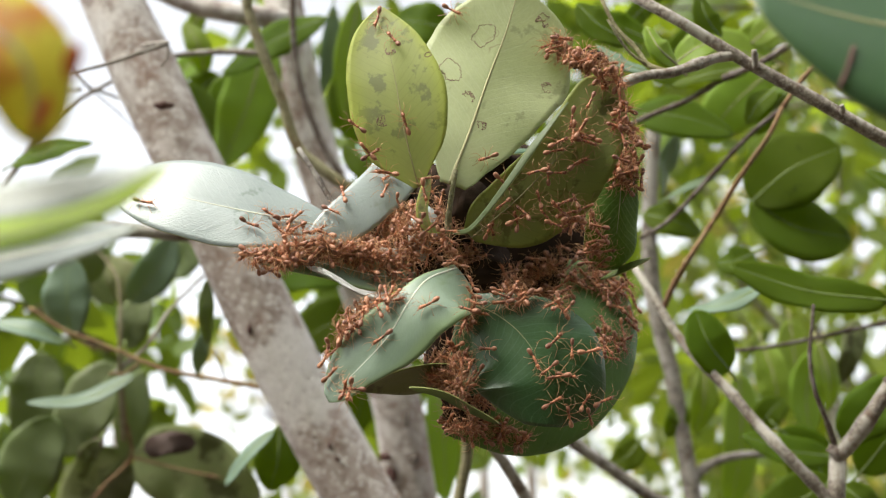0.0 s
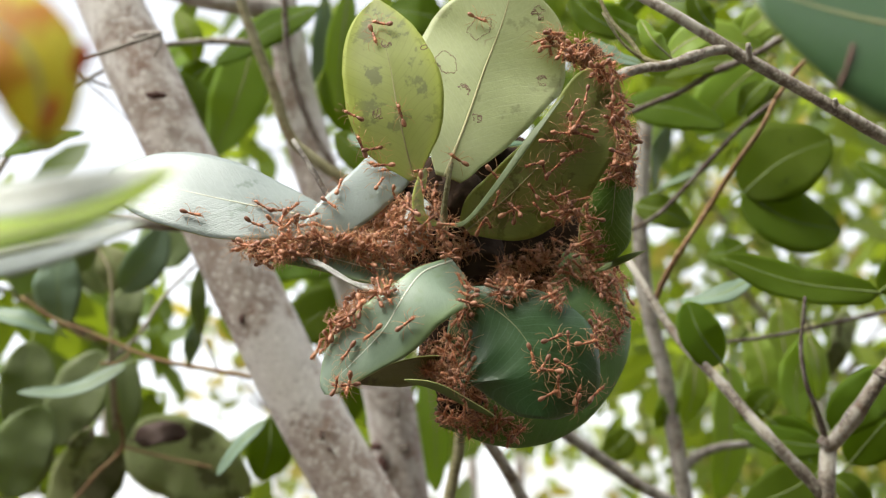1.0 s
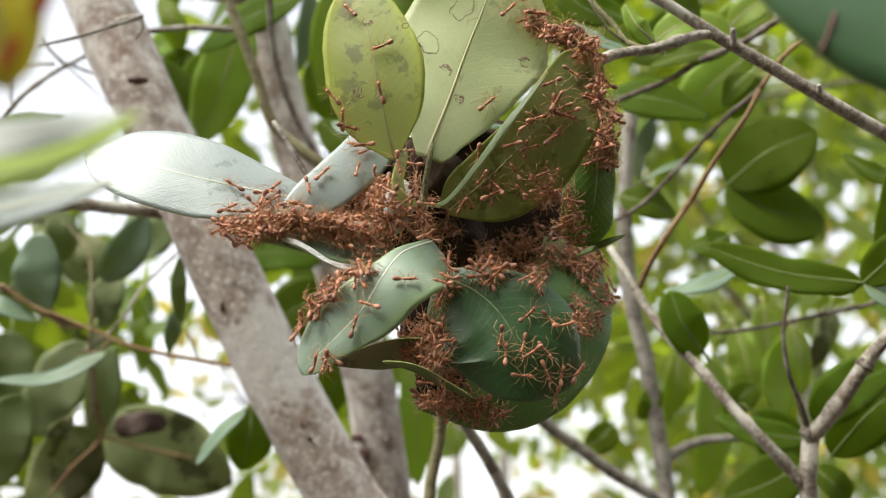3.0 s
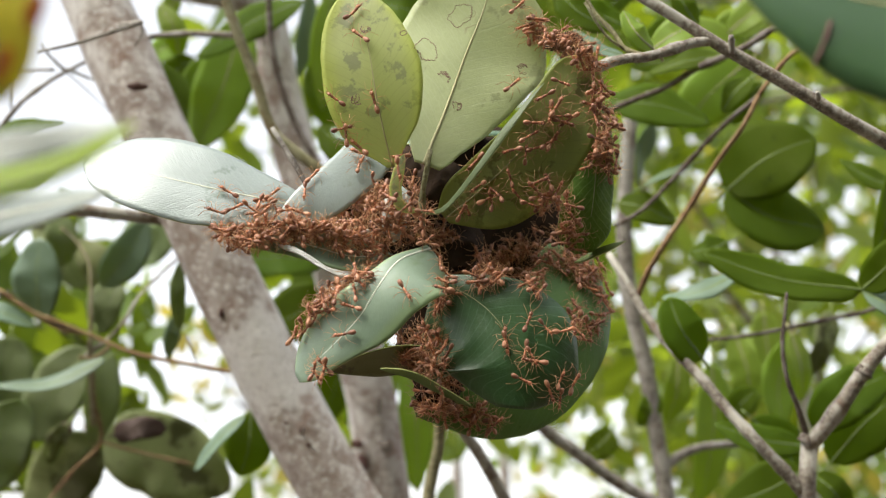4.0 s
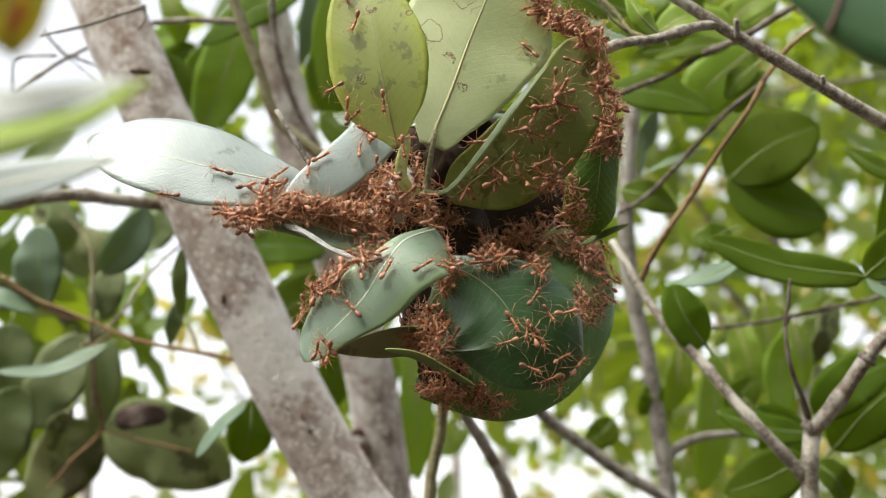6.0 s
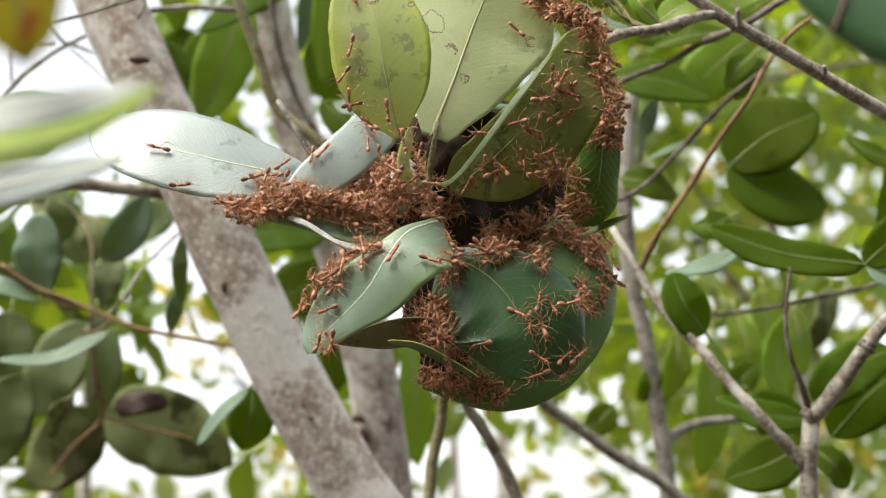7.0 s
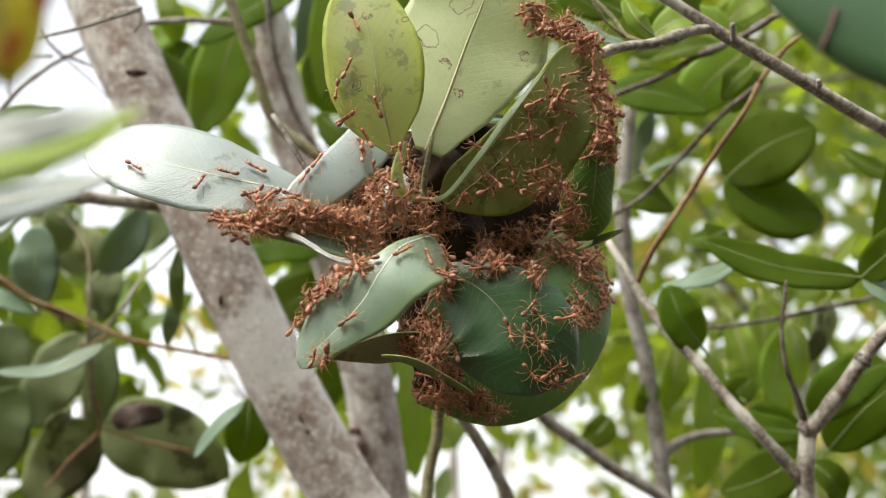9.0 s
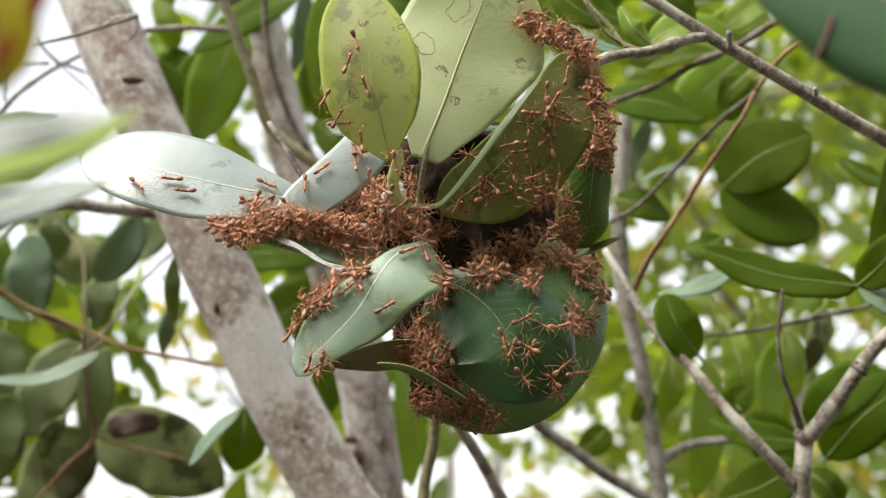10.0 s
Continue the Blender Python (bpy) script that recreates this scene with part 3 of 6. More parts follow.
branch(tree, [(-0.2491, 0.8517, 1.7387), (-0.2545, 0.8915, 1.7035), (-0.256, 0.9186, 1.6771), (-0.2793, 0.9339, 1.6572), (-0.3007, 0.9401, 1.6323)], 0.0014, 0.0011, m_shoot)
branch(tree, [(-0.256, 0.9186, 1.6771), (-0.2238, 0.931, 1.6688), (-0.1896, 0.9329, 1.6614)], 0.0011, 0.0009, m_shoot)
branch(tree, [(-0.2531, 0.8537, 1.731), (-0.2292, 0.8488, 1.7503), (-0.2157, 0.8529, 1.7756), (-0.1977, 0.8577, 1.7974), (-0.1876, 0.865, 1.8097)], 0.0014, 0.0010, m_branch)
branch(tree, [(-0.177, 0.83, 1.7431), (-0.1712, 0.8338, 1.7279), (-0.1685, 0.8352, 1.7222)], 0.0008, 0.0006, m_twig)
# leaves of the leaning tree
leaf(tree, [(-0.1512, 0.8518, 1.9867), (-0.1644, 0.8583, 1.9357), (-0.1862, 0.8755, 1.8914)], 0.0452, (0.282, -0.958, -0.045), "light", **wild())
leaf(tree, [(-0.0997, 0.8113, 1.9837), (-0.1391, 0.8099, 1.9645), (-0.1765, 0.8213, 1.9433)], 0.0306, (0.085, -0.953, 0.291), "dark", **wild())
leaf(tree, [(-0.2284, 0.8688, 1.9595), (-0.199, 0.8705, 1.9282), (-0.1822, 0.885, 1.8945)], 0.0345, (-0.44, -0.897, -0.042), "dark", **wild())
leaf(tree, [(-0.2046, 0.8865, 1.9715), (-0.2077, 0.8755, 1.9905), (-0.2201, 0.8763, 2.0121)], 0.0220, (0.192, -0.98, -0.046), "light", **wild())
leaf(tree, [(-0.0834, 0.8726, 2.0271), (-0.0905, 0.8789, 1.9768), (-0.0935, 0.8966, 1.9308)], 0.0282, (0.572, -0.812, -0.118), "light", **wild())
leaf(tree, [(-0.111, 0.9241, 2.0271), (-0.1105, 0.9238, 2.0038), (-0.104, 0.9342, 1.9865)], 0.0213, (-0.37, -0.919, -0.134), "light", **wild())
leaf(tree, [(-0.104, 0.9342, 1.9865), (-0.0968, 0.9355, 1.9565), (-0.0854, 0.9477, 1.9325)], 0.0324, (0.37, -0.919, -0.134), "dark", **wild())
leaf(tree, [(-0.0292, 0.7121, 1.8443), (-0.0487, 0.7061, 1.8435), (-0.0682, 0.7105, 1.8507)], 0.0215, (0.097, -0.679, 0.727), "blue", **wild())
leaf(tree, [(-0.0425, 0.7542, 1.8406), (-0.062, 0.7458, 1.8494), (-0.08, 0.748, 1.8655)], 0.0271, (0.085, -0.953, 0.291), "dark", **wild())
leaf(tree, [(-0.01, 0.8327, 1.9803), (-0.0302, 0.8256, 1.9842), (-0.0518, 0.8307, 1.9884)], 0.0396, (0.092, -0.987, 0.135), "dark", **wild())
leaf(tree, [(-0.0604, 0.981, 2.0058), (-0.0873, 0.9689, 2.0292), (-0.1189, 0.9692, 2.0531)], 0.0389, (0.092, -0.987, 0.135), "light", **wild())
leaf(tree, [(-0.3023, 0.7604, 1.857), (-0.2737, 0.7521, 1.8655), (-0.2474, 0.7569, 1.871)], 0.0200, (0.078, -0.906, 0.416), "dark", **wild())
leaf(tree, [(-0.2843, 0.8471, 1.7573), (-0.2847, 0.8343, 1.7839), (-0.2843, 0.8332, 1.8131)], 0.0382, (-0.192, -0.98, -0.046), "blue", **wild())
leaf(tree, [(-0.2833, 0.8385, 1.7505), (-0.3073, 0.8301, 1.7592), (-0.337, 0.8347, 1.7658)], 0.0173, (0.087, -0.784, 0.615), "blue", **wild())
leaf(tree, [(-0.2309, 0.8338, 1.7279), (-0.2665, 0.832, 1.7103), (-0.3096, 0.8385, 1.709)], 0.0156, (0.173, -0.775, 0.608), "blue", **wild())
leaf(tree, [(-0.2973, 0.9259, 1.8131), (-0.2952, 0.9144, 1.8346), (-0.3039, 0.9147, 1.8581)], 0.0264, (0.276, -0.96, 0.045), "hazy", **wild())
leaf(tree, [(-0.2943, 0.9792, 1.8063), (-0.3116, 0.966, 1.8342), (-0.3384, 0.9657, 1.8604)], 0.0324, (0.188, -0.981, 0.046), "old", **wild())
leaf(tree, [(-0.2608, 0.9101, 1.794), (-0.2387, 0.8985, 1.8158), (-0.2254, 0.8976, 1.8443)], 0.0327, (0.365, -0.93, -0.044), "blue", **wild())
leaf(tree, [(-0.2607, 0.952, 1.7914), (-0.2706, 0.9397, 1.8159), (-0.29, 0.94, 1.8395)], 0.0315, (0.098, -0.994, -0.047), "old", **wild())
leaf(tree, [(-0.2532, 0.9281, 1.8046), (-0.2625, 0.9272, 1.7831), (-0.2686, 0.9387, 1.7618)], 0.0308, (0.089, -0.972, 0.217), "hazy", **wild())
leaf(tree, [(-0.1723, 0.7896, 1.7398), (-0.1723, 0.7783, 1.7603), (-0.172, 0.7788, 1.7831)], 0.0133, (0.623, -0.774, -0.113), "hazy", **wild())
leaf(tree, [(-0.1759, 0.8066, 1.7544), (-0.1802, 0.8045, 1.7381), (-0.1843, 0.8144, 1.723)], 0.0122, (0.487, -0.866, 0.119), "blue", **wild())
leaf(tree, [(-0.2454, 0.9638, 1.8266), (-0.2302, 0.9539, 1.8415), (-0.2224, 0.9549, 1.8622)], 0.0303, (0.176, -0.961, 0.214), "hazy", **wild())
leaf(tree, [(-0.0902, 0.9054, 1.8128), (-0.1233, 0.8989, 1.814), (-0.158, 0.9054, 1.8128)], 0.0371, (0.085, -0.953, 0.291), "dark", **wild())
leaf(tree, [(-0.082, 0.9422, 1.7894), (-0.1121, 0.9385, 1.7793), (-0.1399, 0.9486, 1.7635)], 0.0489, (0.268, -0.954, 0.131), "dark", **wild())
leaf(tree, [(-0.08, 0.9772, 1.7731), (-0.0964, 0.9639, 1.8013), (-0.1213, 0.9638, 1.8266)], 0.0413, (0.268, -0.954, 0.131), "dark", **wild())
leaf(tree, [(-0.3401, 0.9176, 1.6398), (-0.3261, 0.9028, 1.6744), (-0.3088, 0.901, 1.7066)], 0.0521, (0.188, -0.981, 0.046), "hazy", **wild())
leaf(tree, [(-0.337, 0.9387, 1.7618), (-0.3402, 0.9415, 1.7259), (-0.3546, 0.9558, 1.6933)], 0.0484, (0.276, -0.96, 0.045), "hazy", **wild())
leaf(tree, [(-0.2694, 0.9216, 1.7479), (-0.2938, 0.9237, 1.7148), (-0.3147, 0.9388, 1.6788)], 0.0517, (0.089, -0.972, 0.217), "hazy", **wild())
leaf(tree, [(-0.2614, 0.9091, 1.7567), (-0.2554, 0.9134, 1.7146), (-0.264, 0.9298, 1.6738)], 0.0290, (0.445, -0.886, -0.129), "hazy", **wild())
leaf(tree, [(-0.2744, 0.8954, 1.6874), (-0.2817, 0.8926, 1.6741), (-0.2867, 0.9024, 1.6594)], 0.0190, (0.784, -0.618, 0.048), "old", **wild())
leaf(tree, [(-0.1292, 0.8033, 1.6851), (-0.1467, 0.8014, 1.668), (-0.163, 0.8123, 1.649)], 0.0126, (-0.537, -0.802, 0.261), "blue", **wild())
leaf(tree, [(-0.1306, 0.8332, 1.689), (-0.1312, 0.8325, 1.6672), (-0.1383, 0.8437, 1.6471)], 0.0354, (0.268, -0.954, 0.131), "dark", **wild())
leaf(tree, [(-0.1253, 0.9569, 1.689), (-0.1314, 0.9468, 1.7049), (-0.1341, 0.9483, 1.7233)], 0.0264, (0.268, -0.954, 0.131), "light", **wild())
leaf(tree_b, [(-0.0799, 0.9882, 1.7703), (-0.0868, 0.9916, 1.7316), (-0.1003, 1.0067, 1.696)], 0.0352, (0.268, -0.954, 0.131), "dark", **wild())
leaf(tree_b, [(-0.0297, 0.9926, 1.7523), (-0.0217, 1, 1.6979), (-0.0214, 1.0196, 1.6442)], 0.0306, (0.44, -0.897, -0.042), "light", **wild())
leaf(tree_b, [(-0.0409, 1.0423, 1.7599), (-0.0594, 1.0439, 1.7285), (-0.0848, 1.0564, 1.7031)], 0.0389, (0.44, -0.897, -0.042), "light", **wild())
leaf(tree_b, [(-0.2043, 0.9101, 2.0009), (-0.2248, 0.9128, 1.9898), (-0.2419, 0.9202, 1.9807)], 0.0237, (0.098, -0.994, -0.047), "light", **wild())
leaf(tree_b, [(-0.1936, 0.8865, 1.9715), (-0.2082, 0.8891, 1.9608), (-0.2235, 0.897, 1.9498)], 0.0212, (0.195, -0.971, -0.141), "dark", **wild())
leaf(tree_b, [(-0.2154, 0.8699, 1.9553), (-0.2025, 0.8762, 1.9301), (-0.1894, 0.8932, 1.9032)], 0.0225, (0.196, -0.951, -0.237), "dark", **wild())
leaf(tree_b, [(-0.1828, 0.8771, 1.9676), (-0.1916, 0.8819, 1.9485), (-0.2014, 0.8914, 1.9312)], 0.0227, (0.192, -0.98, -0.046), "light", **wild())
leaf(tree_b, [(-0.2111, 0.9013, 2.0362), (-0.2202, 0.9057, 2.0185), (-0.2259, 0.9141, 2.0051)], 0.0164, (0.196, -0.951, -0.237), "light", **wild())
leaf(tree_b, [(-0.0919, 0.9403, 2.0448), (-0.1013, 0.9495, 2.008), (-0.109, 0.9686, 1.9726)], 0.0246, (0.287, -0.929, -0.232), "light", **wild())
leaf(tree_b, [(-0.1045, 0.8921, 2.0317), (-0.1085, 0.9008, 1.9968), (-0.1156, 0.9189, 1.9655)], 0.0162, (0.447, -0.868, -0.216), "blue", **wild())
leaf(tree, [(-0.2437, 0.9063, 1.681), (-0.2226, 0.899, 1.6857), (-0.2037, 0.9053, 1.6851)], 0.0192, (-0.095, -0.994, 0.047), "brown", wave=0.3, blunt=0.35, belly=0.8, label='withered brown leaf patch', rows=14, cols=6, petiole=0.006, rib=0.5)
leaf(tree, [(-0.2732, 0.9017, 1.6913), (-0.2793, 0.898, 1.6815), (-0.2915, 0.9057, 1.6752)], 0.0125, (0.188, -0.981, 0.046), "brown", wave=0.1, label='withered brown leaf patch', **wild(wave=None))
leaf(tree, [(-0.2599, 0.9384, 1.6805), (-0.2133, 0.9411, 1.6696), (-0.1641, 0.9582, 1.6424)], 0.0725, (-0.099, -0.976, -0.192), "old", belly=0.8, wave=0.15, **wild(wave=None))
leaf(tree, [(-0.2635, 0.9404, 1.6806), (-0.2882, 0.9456, 1.6601), (-0.3203, 0.9624, 1.6254)], 0.0571, (0.148, -0.97, -0.191), "old", belly=0.85, wave=0.15, **wild(wave=None))
# ---- the shrub with the branch that carries the nest ----
shrub = thing("tree", (0.383, 0.6308, -0.03), "slender tree with lichen-spotted grey branches and leathery leaves", "tree")
branch(shrub, [(0.383, 0.6308, -0.03), (0.383, 0.6308, 0.1525), (0.383, 0.6308, 0.335), (0.383, 0.6308, 0.481), (0.383, 0.6308, 0.5905), (0.383, 0.6308, 0.6562), (0.383, 0.6308, 0.7), (0.3615, 0.6206, 0.9532), (0.34, 0.6105, 1.2065), (0.3228, 0.6024, 1.4091), (0.3098, 0.5963, 1.561), (0.3021, 0.5926, 1.6522), (0.2969, 0.5902, 1.713), (0.2673, 0.5678, 1.7616), (0.2305, 0.5536, 1.7772), (0.2093, 0.5464, 1.7855), (0.1895, 0.539, 1.7941), (0.1762, 0.537, 1.8023), (0.1551, 0.5341, 1.8139), (0.1365, 0.5316, 1.8242), (0.122, 0.5294, 1.8326), (0.1074, 0.5271, 1.8421), (0.0916, 0.525, 1.8506), (0.073, 0.5223, 1.8614)], 0.0140, 0.0025, m_branch, sides=14, knots=0.09, label='grey branch with pale lichen')
branch(shrub, [(0.1265, 0.5302, 1.8296), (0.1187, 0.5276, 1.8278), (0.1082, 0.5217, 1.8223), (0.0943, 0.518, 1.8165), (0.0832, 0.5136, 1.8136), (0.0698, 0.5101, 1.807), (0.0521, 0.5153, 1.7861), (0.0291, 0.5172, 1.7576), (0.0089, 0.5118, 1.738)], 0.0025, 0.0016, m_branch, sides=10, knots=0.1)
branch(shrub, [(0.1358, 0.5288, 1.823), (0.1353, 0.5259, 1.826), (0.1343, 0.5231, 1.8293)], 0.0016, 0.0012, m_branch, knots=0.15)
branch(shrub, [(0.1752, 0.5322, 1.8011), (0.1746, 0.5298, 1.8024), (0.1738, 0.5285, 1.8036)], 0.0013, 0.0010, m_branch, knots=0.15)
branch(shrub, [(0.0948, 0.5179, 1.817), (0.0853, 0.5218, 1.822), (0.0808, 0.5247, 1.8311), (0.0717, 0.5268, 1.8434), (0.0657, 0.5281, 1.8585)], 0.0012, 0.0009, m_stem)
branch(shrub, [(0.0853, 0.5219, 1.8215), (0.0757, 0.52, 1.8291), (0.0666, 0.5166, 1.8429)], 0.0008, 0.0005, m_stem)
branch(shrub, [(0.2229, 0.6445, 1.9084), (0.2034, 0.6477, 1.8958), (0.1872, 0.65, 1.8863), (0.1734, 0.6617, 1.8808), (0.1545, 0.6828, 1.8789), (0.136, 0.6951, 1.871), (0.1189, 0.6967, 1.8644), (0.0948, 0.6992, 1.8544)], 0.0021, 0.0017, m_twig)
branch(shrub, [(0.1771, 0.6399, 1.8445), (0.1692, 0.6437, 1.8291), (0.1557, 0.6586, 1.8108), (0.1417, 0.6744, 1.7886), (0.1287, 0.6791, 1.7697), (0.1206, 0.6928, 1.7561), (0.115, 0.7066, 1.7421)], 0.0014, 0.0018, m_shoot)
branch(shrub, [(0.1858, 0.6779, 1.8572), (0.1681, 0.6914, 1.8443), (0.1448, 0.7175, 1.8223), (0.1256, 0.7322, 1.8047), (0.1094, 0.7444, 1.797)], 0.0015, 0.0013, m_twig)
branch(shrub, [(0.2071, 0.6322, 1.8751), (0.1913, 0.6353, 1.8628), (0.1771, 0.6399, 1.8445)], 0.0011, 0.0014, m_shoot)
leaf(shrub, [(0.1067, 0.7443, 1.8804), (0.1401, 0.7392, 1.8757), (0.1738, 0.7476, 1.8669)], 0.0359, (0.085, -0.953, 0.291), "dark", **wild())
leaf(shrub, [(0.1814, 0.7489, 1.8207), (0.2062, 0.7379, 1.8397), (0.2394, 0.7405, 1.8541)], 0.0590, (-0.092, -0.987, 0.135), "dark", **wild())
leaf(shrub, [(0.1814, 0.7484, 1.8224), (0.2097, 0.747, 1.8033), (0.2455, 0.7546, 1.7978)], 0.0540, (0.176, -0.961, 0.214), "dark", **wild())
leaf(shrub, [(0.1155, 0.7697, 1.8198), (0.1341, 0.7649, 1.8142), (0.1534, 0.7727, 1.8076)], 0.0245, (0.089, -0.972, 0.217), "dark", **wild())
leaf(shrub, [(0.1785, 0.7372, 1.7849), (0.1657, 0.7326, 1.7786), (0.1545, 0.7386, 1.7791)], 0.0211, (0.089, -0.972, 0.217), "dark", **wild())
leaf(shrub, [(0.1053, 0.5592, 1.8373), (0.0955, 0.5515, 1.8433), (0.0902, 0.5545, 1.8562)], 0.0133, (0.276, -0.96, 0.045), "light", **wild())
leaf(shrub, [(0.1137, 0.6151, 1.861), (0.1247, 0.6075, 1.8669), (0.1397, 0.6118, 1.8744)], 0.0183, (0.085, -0.953, 0.291), "light", **wild())
leaf(shrub, [(0.0944, 0.5787, 1.8419), (0.0793, 0.5718, 1.8445), (0.0679, 0.5752, 1.8558)], 0.0166, (0.196, -0.761, 0.619), "blue", **wild())
leaf(shrub, [(0.0962, 0.6493, 1.8895), (0.0785, 0.6415, 1.8959), (0.0653, 0.6438, 1.9116)], 0.0227, (0.176, -0.961, 0.214), "dark", **wild())
leaf(shrub, [(0.1524, 0.6678, 1.8978), (0.1427, 0.6592, 1.9073), (0.1391, 0.6613, 1.9237)], 0.0200, (0.365, -0.93, -0.044), "dark", **wild())
leaf(shrub, [(0.2028, 0.7456, 1.9164), (0.1728, 0.7378, 1.9228), (0.1471, 0.7402, 1.938)], 0.0296, (0.089, -0.972, 0.217), "light", **wild())
leaf(shrub, [(0.1879, 0.7429, 1.9272), (0.2019, 0.7342, 1.9373), (0.2214, 0.7375, 1.9489)], 0.0222, (0.089, -0.972, 0.217), "light", **wild())
leaf(shrub, [(0.1738, 0.6905, 1.8894), (0.1481, 0.6857, 1.884), (0.1257, 0.693, 1.8794)], 0.0206, (0.094, -0.817, 0.568), "dark", **wild())
leaf(shrub, [(0.1876, 0.6938, 1.876), (0.176, 0.6904, 1.8651), (0.1704, 0.6988, 1.856)], 0.0171, (0.094, -0.817, 0.568), "dark", **wild())
leaf(shrub, [(0.1396, 0.7573, 1.8696), (0.1309, 0.7564, 1.8484), (0.1285, 0.7672, 1.8299)], 0.0163, (0.716, -0.629, 0.304), "blue", **wild())
leaf(shrub, [(0.1615, 0.7445, 1.8382), (0.1399, 0.7406, 1.829), (0.1217, 0.7489, 1.8207)], 0.0094, (0.199, -0.603, 0.773), "blue", **wild())
leaf(shrub, [(0.165, 0.6997, 1.8939), (0.1396, 0.7005, 1.8906), (0.1171, 0.7062, 1.8884)], 0.0167, (0.099, -0.985, -0.143), "dark", **wild())
leaf(shrub, [(0.1157, 0.7047, 1.915), (0.0939, 0.7025, 1.9239), (0.0727, 0.701, 1.93)], 0.0212, (0.098, -0.994, -0.047), "dark", **wild())
leaf(shrub, [(0.226, 0.8408, 1.9479), (0.1968, 0.8469, 1.9235), (0.1779, 0.8632, 1.8993)], 0.0485, (0.192, -0.98, -0.046), "light", **wild())
leaf(shrub, [(0.1883, 0.8127, 1.9778), (0.1638, 0.8162, 1.9639), (0.1413, 0.825, 1.9492)], 0.0245, (0.192, -0.98, -0.046), "dark", **wild())
leaf(shrub, [(0.1336, 0.7527, 1.9705), (0.1173, 0.7561, 1.9568), (0.1043, 0.7601, 1.941)], 0.0168, (0.195, -0.971, -0.141), "dark", **wild())
leaf(shrub, [(0.2155, 0.7696, 1.9029), (0.2033, 0.7734, 1.8874), (0.1949, 0.7764, 1.8756)], 0.0152, (0.37, -0.919, -0.134), "dark", **wild())
leaf(shrub, [(0.2293, 0.7763, 1.9587), (0.2012, 0.7793, 1.9466), (0.1819, 0.7936, 1.9305)], 0.0281, (0.188, -0.981, 0.046), "light", **wild())
# ---- the low forked shrub ----
fork = thing("tree", (0.2179, 0.6818, -0.03), "forked grey-brown stem with smooth oval green leaves", "tree")
branch(fork, [(0.2179, 0.6818, -0.03), (0.2131, 0.6815, 0.3774), (0.2082, 0.6811, 0.7847), (0.2044, 0.6808, 1.1106), (0.2015, 0.6806, 1.355), (0.1997, 0.6804, 1.5017), (0.1985, 0.6803, 1.5994), (0.1979, 0.6729, 1.6292), (0.1973, 0.667, 1.6529), (0.1995, 0.6654, 1.6595)], 0.0130, 0.0046, m_branch, sides=12, knots=0.07, name='trunk')
branch(fork, [(0.1979, 0.667, 1.6529), (0.2062, 0.6594, 1.6629), (0.2161, 0.6507, 1.677), (0.2264, 0.6413, 1.6939), (0.2424, 0.6317, 1.7119)], 0.0046, 0.0036, m_branch, sides=12, knots=0.08)
branch(fork, [(0.1985, 0.6663, 1.6559), (0.1919, 0.6572, 1.6717), (0.1844, 0.6481, 1.6873), (0.182, 0.6438, 1.7048), (0.1835, 0.6394, 1.7224), (0.1844, 0.637, 1.7318)], 0.0015, 0.0009, m_twig)
branch(fork, [(0.1949, 0.6729, 1.6292), (0.1872, 0.6707, 1.6381), (0.1704, 0.6663, 1.6559), (0.1574, 0.6722, 1.6734), (0.144, 0.6777, 1.6928), (0.1301, 0.6838, 1.7097), (0.1189, 0.6897, 1.7271), (0.1058, 0.6936, 1.7529), (0.0989, 0.7001, 1.768)], 0.0034, 0.0022, m_branch, sides=10, knots=0.08)
branch(fork, [(0.1731, 0.7916, 1.7319), (0.1991, 0.791, 1.7344), (0.2288, 0.7896, 1.7398), (0.2548, 0.7883, 1.7452), (0.2808, 0.7869, 1.7507), (0.3031, 0.7842, 1.7615)], 0.0013, 0.0015, m_twig)
branch(fork, [(0.2098, 0.656, 1.668), (0.211, 0.6556, 1.6696), (0.2122, 0.6552, 1.6712)], 0.0047, 0.0045, m_twig, name='bark_ring', sides=12)
branch(fork, [(0.2231, 0.6438, 1.6882), (0.2243, 0.6433, 1.6901), (0.2255, 0.6428, 1.692)], 0.0046, 0.0045, m_twig, name='bark_ring', sides=12)
branch(fork, [(0.1961, 0.6656, 1.6543), (0.1973, 0.6652, 1.6561), (0.1986, 0.6647, 1.6579)], 0.0047, 0.0046, m_twig, name='bark_ring', sides=12)
leaf(fork, [(0.2301, 0.6533, 1.7367), (0.1834, 0.646, 1.7414), (0.1421, 0.6483, 1.7569)], 0.0247, (0.13, -0.959, 0.253), "dark", **wild())
leaf(fork, [(0.1709, 0.6832, 1.7533), (0.1483, 0.6799, 1.7418), (0.1261, 0.6868, 1.7388)], 0.0143, (0.182, -0.727, 0.662), "blue", **wild())
leaf(fork, [(0.148, 0.6853, 1.7035), (0.1349, 0.6754, 1.7184), (0.1288, 0.6768, 1.7377)], 0.0281, (0.188, -0.981, 0.046), "dark", **wild())
leaf(fork, [(0.2603, 0.6673, 1.817), (0.2542, 0.6693, 1.7841), (0.2473, 0.6827, 1.7555)], 0.0207, (0.513, -0.85, -0.124), "dark", **wild())
leaf(fork, [(0.2301, 0.6533, 1.7367), (0.2421, 0.6443, 1.7482), (0.2558, 0.6464, 1.7647)], 0.0235, (0.092, -0.987, 0.135), "dark", **wild())
